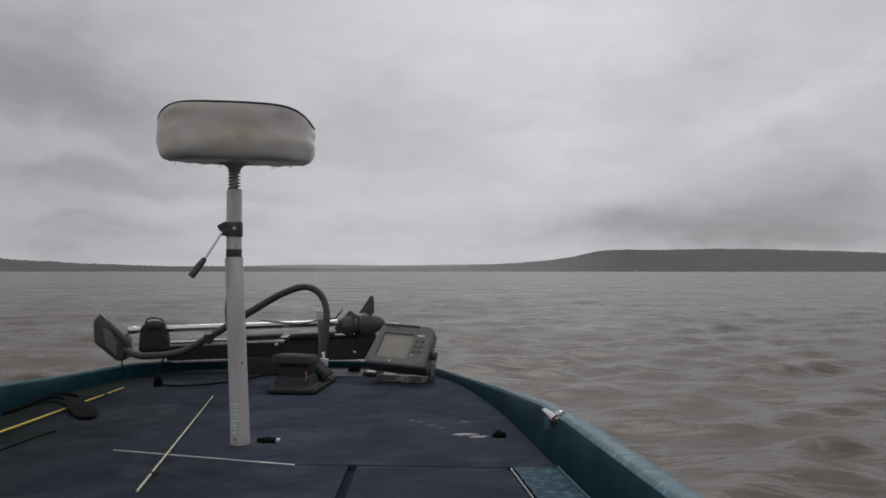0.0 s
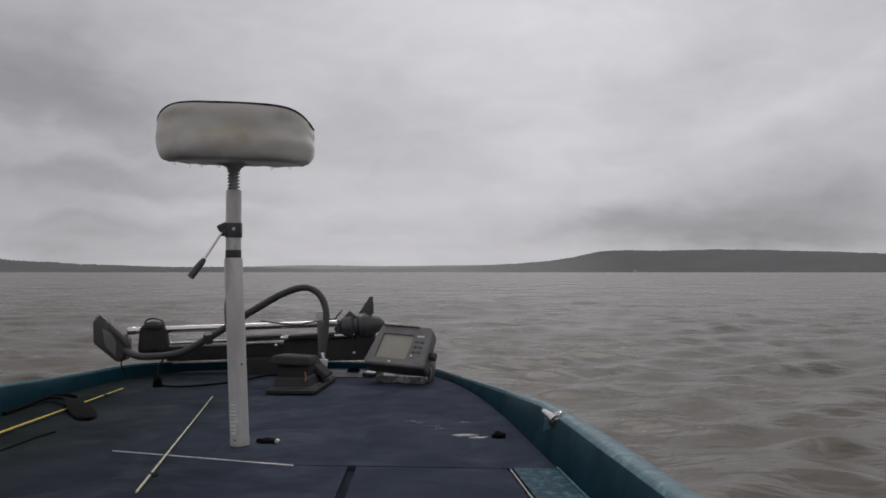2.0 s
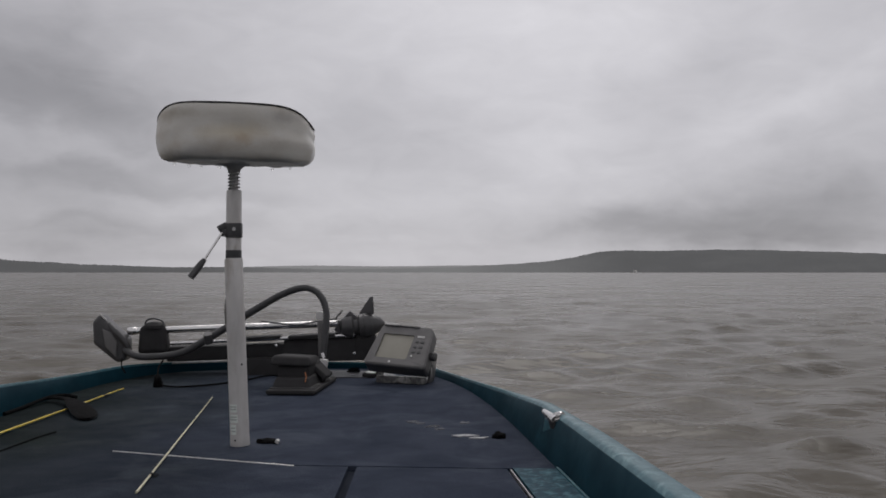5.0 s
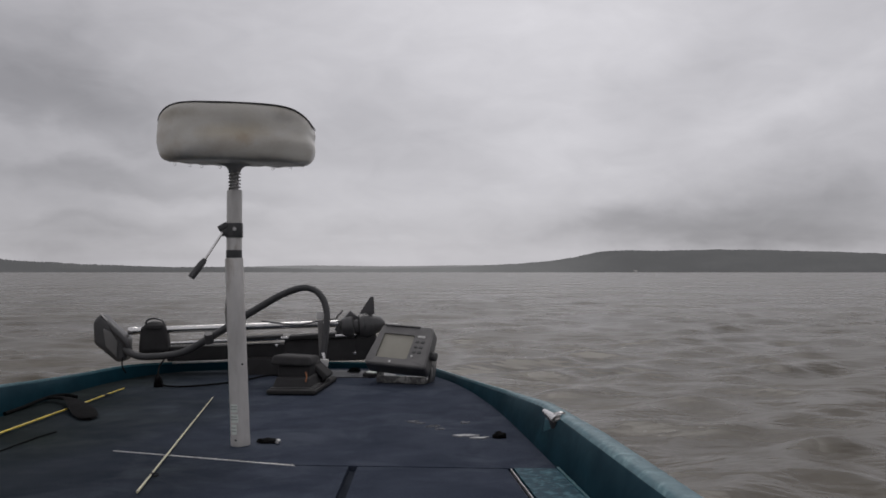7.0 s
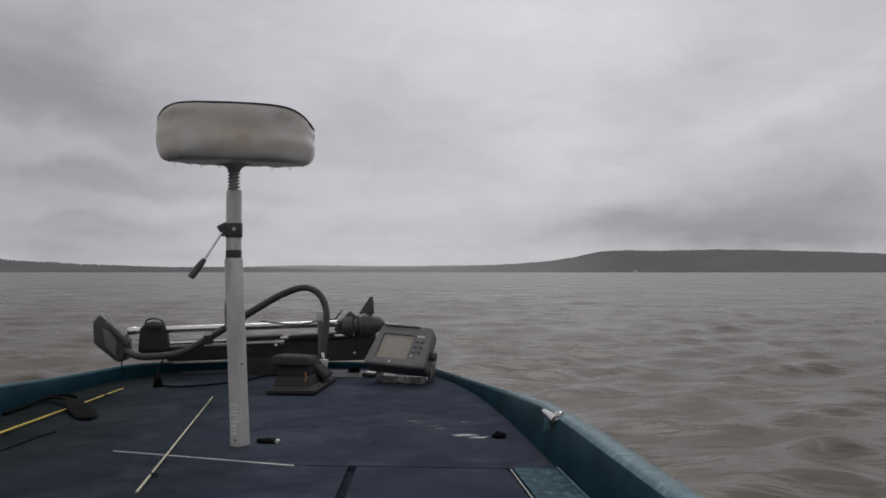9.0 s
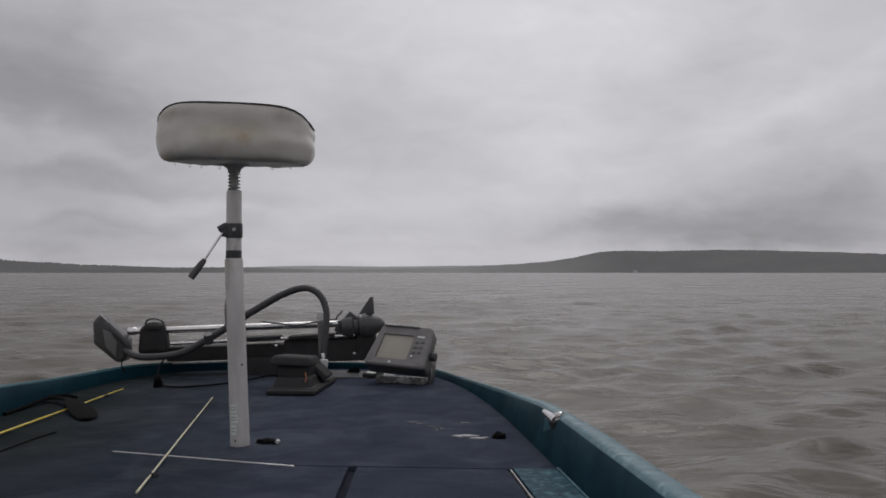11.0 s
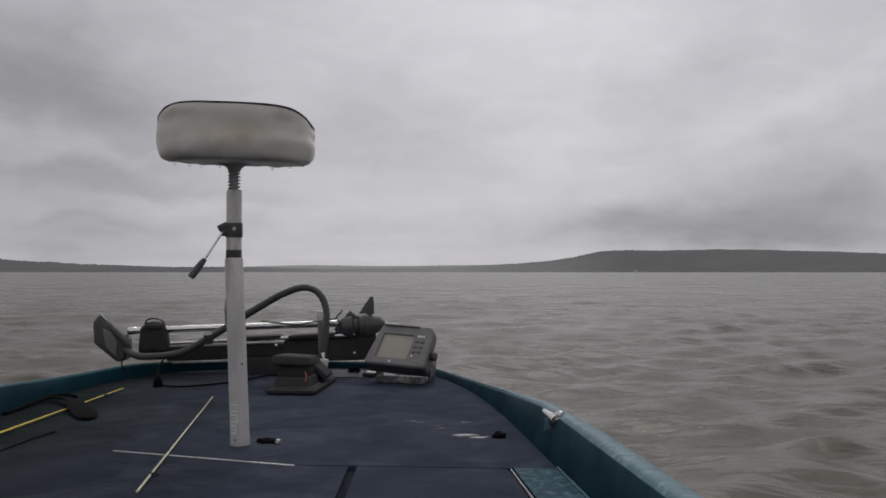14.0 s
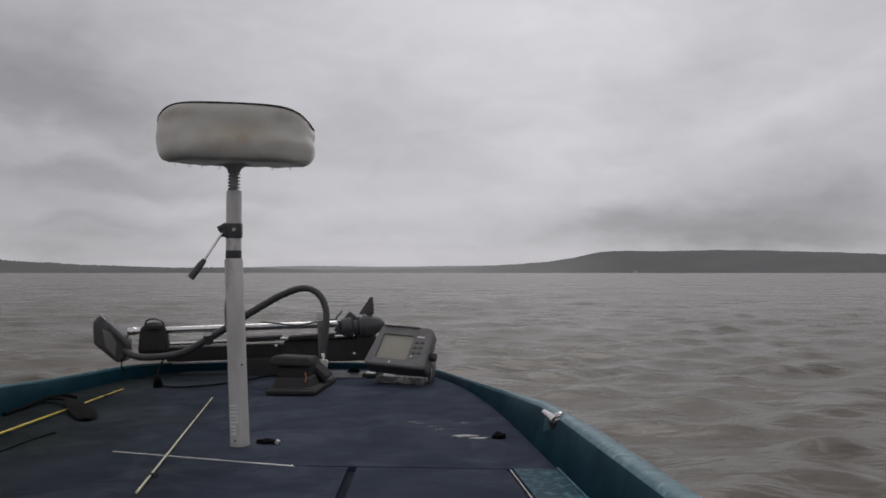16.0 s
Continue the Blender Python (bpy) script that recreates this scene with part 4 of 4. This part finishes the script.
def rod_strap():
    at = thing("rod_strap", (-0.60, 2.95, 0), "black webbing strap holding the rod to the deck", "strap")
    bm = bmesh.new()
    line = spline([(-0.735, 3.00, 0.010), (-0.68, 2.97, 0.017), (-0.615, 2.89, 0.021), (-0.555, 2.78, 0.019), (-0.498, 2.67, 0.010), (-0.470, 2.60, 0.006)], 7)
    loops = []
    for i, p in enumerate(line):
        q = i / (len(line) - 1)
        d = (line[min(i + 1, len(line) - 1)] - line[max(i - 1, 0)]).normalized()
        s = d.cross(Vector((0, 0, 1))).normalized() * (0.012 + 0.024 * smooth(0.25, 0.7, q)) * max(0.12, math.sqrt(max(0.0, 1 - max(0.0, q - 0.72) ** 2 / 0.082)))
        up = Vector((0, 0, 0.004))
        loops.append([p - s, p - s * 0.7 + up, p + s * 0.7 + up, p + s, p + s * 0.7 - up, p - s * 0.7 - up])
    part("webbing", rings(bm, loops), WEB, at)


rod_strap()


def cord(name, pts, r, mat, label):
    at = thing(name, pts[0], label, "cord")
    part("strand", tube(pts, r, 8, 8), mat, at)
    return at


cord("loose_cord", [(-0.752, 2.72, 0.006), (-0.742, 2.84, 0.007), (-0.730, 2.93, 0.012), (-0.712, 3.01, 0.016), (-0.68, 3.05, 0.014), (-0.64, 3.03, 0.010)], 0.006, WEB, "black cord lying along the port gunwale")
cord("loose_cord", [(-0.57, 1.98, 0.003), (-0.543, 2.172, 0.003), (-0.520, 2.325, 0.003), (-0.497, 2.42, 0.003)], 0.0019, WEB, "thin black cord on the wet carpet")
cord("loose_cord", [(-0.50, 3.70, 0.07), (-0.49, 3.56, 0.045), (-0.455, 3.42, 0.012), (-0.40, 3.31, 0.007), (-0.30, 3.31, 0.006), (-0.16, 3.43, 0.006), (-0.05, 3.60, 0.008), (0.03, 3.50, 0.012)], 0.0036, WEB, "black motor lead lying on the bow carpet")


def lump(name, at, size, mat, label, category, turn=0, seed=0):
    """A small crumpled soft thing."""
    bm = bmesh.new()
    bmesh.ops.create_icosphere(bm, subdivisions=3, radius=1.0)
    for v in bm.verts:
        k = 1 + 0.45 * noise.noise(v.co * 1.7 + Vector((seed, 0, 0))) + 0.15 * noise.noise(v.co * 4 + Vector((0, seed, 0)))
        v.co = Vector((v.co.x * size[0] * k, v.co.y * size[1] * k, max(-0.55, v.co.z * k) * size[2]))
    m = pose(at[0], at[1], at[2] + 0.5 * size[2], 0, 0, turn)
    bmesh.ops.transform(bm, matrix=m, verts=bm.verts)
    ob = thing(name, at, label, category)
    part("body", bm, mat, ob)
    return ob


tab = lump("pull_strap", (0.089, 2.228, 0), (0.030, 0.017, 0.0075), WEB, "small black hatch pull strap with a white end", "strap", -20, 1)
part("end_tab", box((0.009, 0.012, 0.010), pose(0.119, 2.206, 0.007, 0, 20, -20), 0.002), WHITE, tab, "white end")
lump("black_rag", (0.692, 2.236, 0), (0.017, 0.017, 0.010), WEB, "small black scrap of cloth on the carpet", "rag", 0, 4)
lump("black_fitting", (0.298, 3.74, 0.004), (0.028, 0.020, 0.011), WEB, "small black deck fitting", "fitting", 0, 6)
puck = thing("pale_fitting", (0.372, 3.575, 0), "small oval black fitting with a pale cap", "fitting")
part("rim", lathe([(0.036, 0.0), (0.038, 0.006), (0.036, 0.016), (0.030, 0.020)], pose(0.372, 3.575, 0), 24), JET, puck)
part("cap", lathe([(0.026, 0.018), (0.025, 0.022), (0.016, 0.026), (0.004, 0.027)], pose(0.374, 3.570, 0), 20), LABEL, puck, "pale worn cap")
lump("black_bundle", (-0.442, 3.345, 0), (0.016, 0.02, 0.030), WEB, "knotted black lead on the carpet", "cord", 0, 9)


def scrap(name, cx, cy, w, d, mat, label, seed, thick=0.003):
    """A torn flat piece with a ragged edge."""
    out = []
    for k in range(26):
        th = 2 * math.pi * k / 26
        r = 1 + 0.7 * noise.noise(Vector((math.cos(th) * 1.6 + seed, math.sin(th) * 1.6, 0))) + 0.45 * noise.noise(Vector((math.cos(th) * 5, math.sin(th) * 5 + seed, 2)))
        out.append((cx + w * r * math.cos(th), cy + d * r * math.sin(th)))
    ob = tagged(finish(name, slab(out, 0.0, thick), mat), label, "scrap")
    return ob


scrap("torn_paper", 0.604, 2.266, 0.025, 0.015, PAPER, "torn scrap of wet white paper", 2.0)
scrap("torn_paper", 0.640, 2.232, 0.020, 0.010, PAPER, "torn scrap of wet white paper", 5.0)
def mud_mark(cx, cy, w, d, seed):
    """A blotchy mark: many thin crumbs of dried mud caught in the pile of the carpet."""
    rng = random.Random(seed)
    bm = bmesh.new()
    for _ in range(26):
        r = rng.random() ** 0.7
        th = rng.uniform(0, 6.28)
        x, y, q = cx + w * r * math.cos(th), cy + d * r * math.sin(th), rng.uniform(0.0020, 0.0075) * (1.15 - 0.7 * r)
        slab([(x + q * rng.uniform(0.5, 1.3) * math.cos(t), y + q * rng.uniform(0.5, 1.3) * math.sin(t)) for t in (0.0, 0.9, 1.8, 2.7, 3.6, 4.5, 5.4)], 0.0, rng.uniform(0.0008, 0.0022), bm)
    return tagged(finish("mud_mark", bm, MUD), "pale blotchy dried mud mark on the deck carpet", "mud")


for k, (x, y, w, d) in enumerate(((0.479, 2.494, 0.024, 0.026), (0.532, 2.415, 0.026, 0.018), (0.500, 2.47, 0.014, 0.012), (0.625, 2.465, 0.020, 0.016), (0.548, 2.372, 0.014, 0.012))):
    mud_mark(x, y, w, d, 3 + k)


# ---------------------------------------------------------------- a boathouse on the far shore
def boathouse():
    a, d = radians(18.2), 2440.0
    x, y = EYE[0] + d * math.sin(a), d * math.cos(a)
    at = thing("boathouse", (x, y, WATER_Z), "small white boathouse at the foot of the wooded hill", "house")
    m = pose(x, y, WATER_Z, 0, 0, -20)
    part("wall", box((8.0, 6.0, 4.4), m @ pose(0, 0, 2.0), 0.05), WHITE, at)
    bm = bmesh.new()
    rings(bm, [[m @ Vector((s * 4.5, q, z)) for q, z in ((-3.6, 4.1), (0, 6.2), (3.6, 4.1), (3.5, 3.9), (0, 5.9), (-3.5, 3.9))] for s in (-1, 1)])
    part("roof", bm, GREY, at, "grey pitched roof")


boathouse()
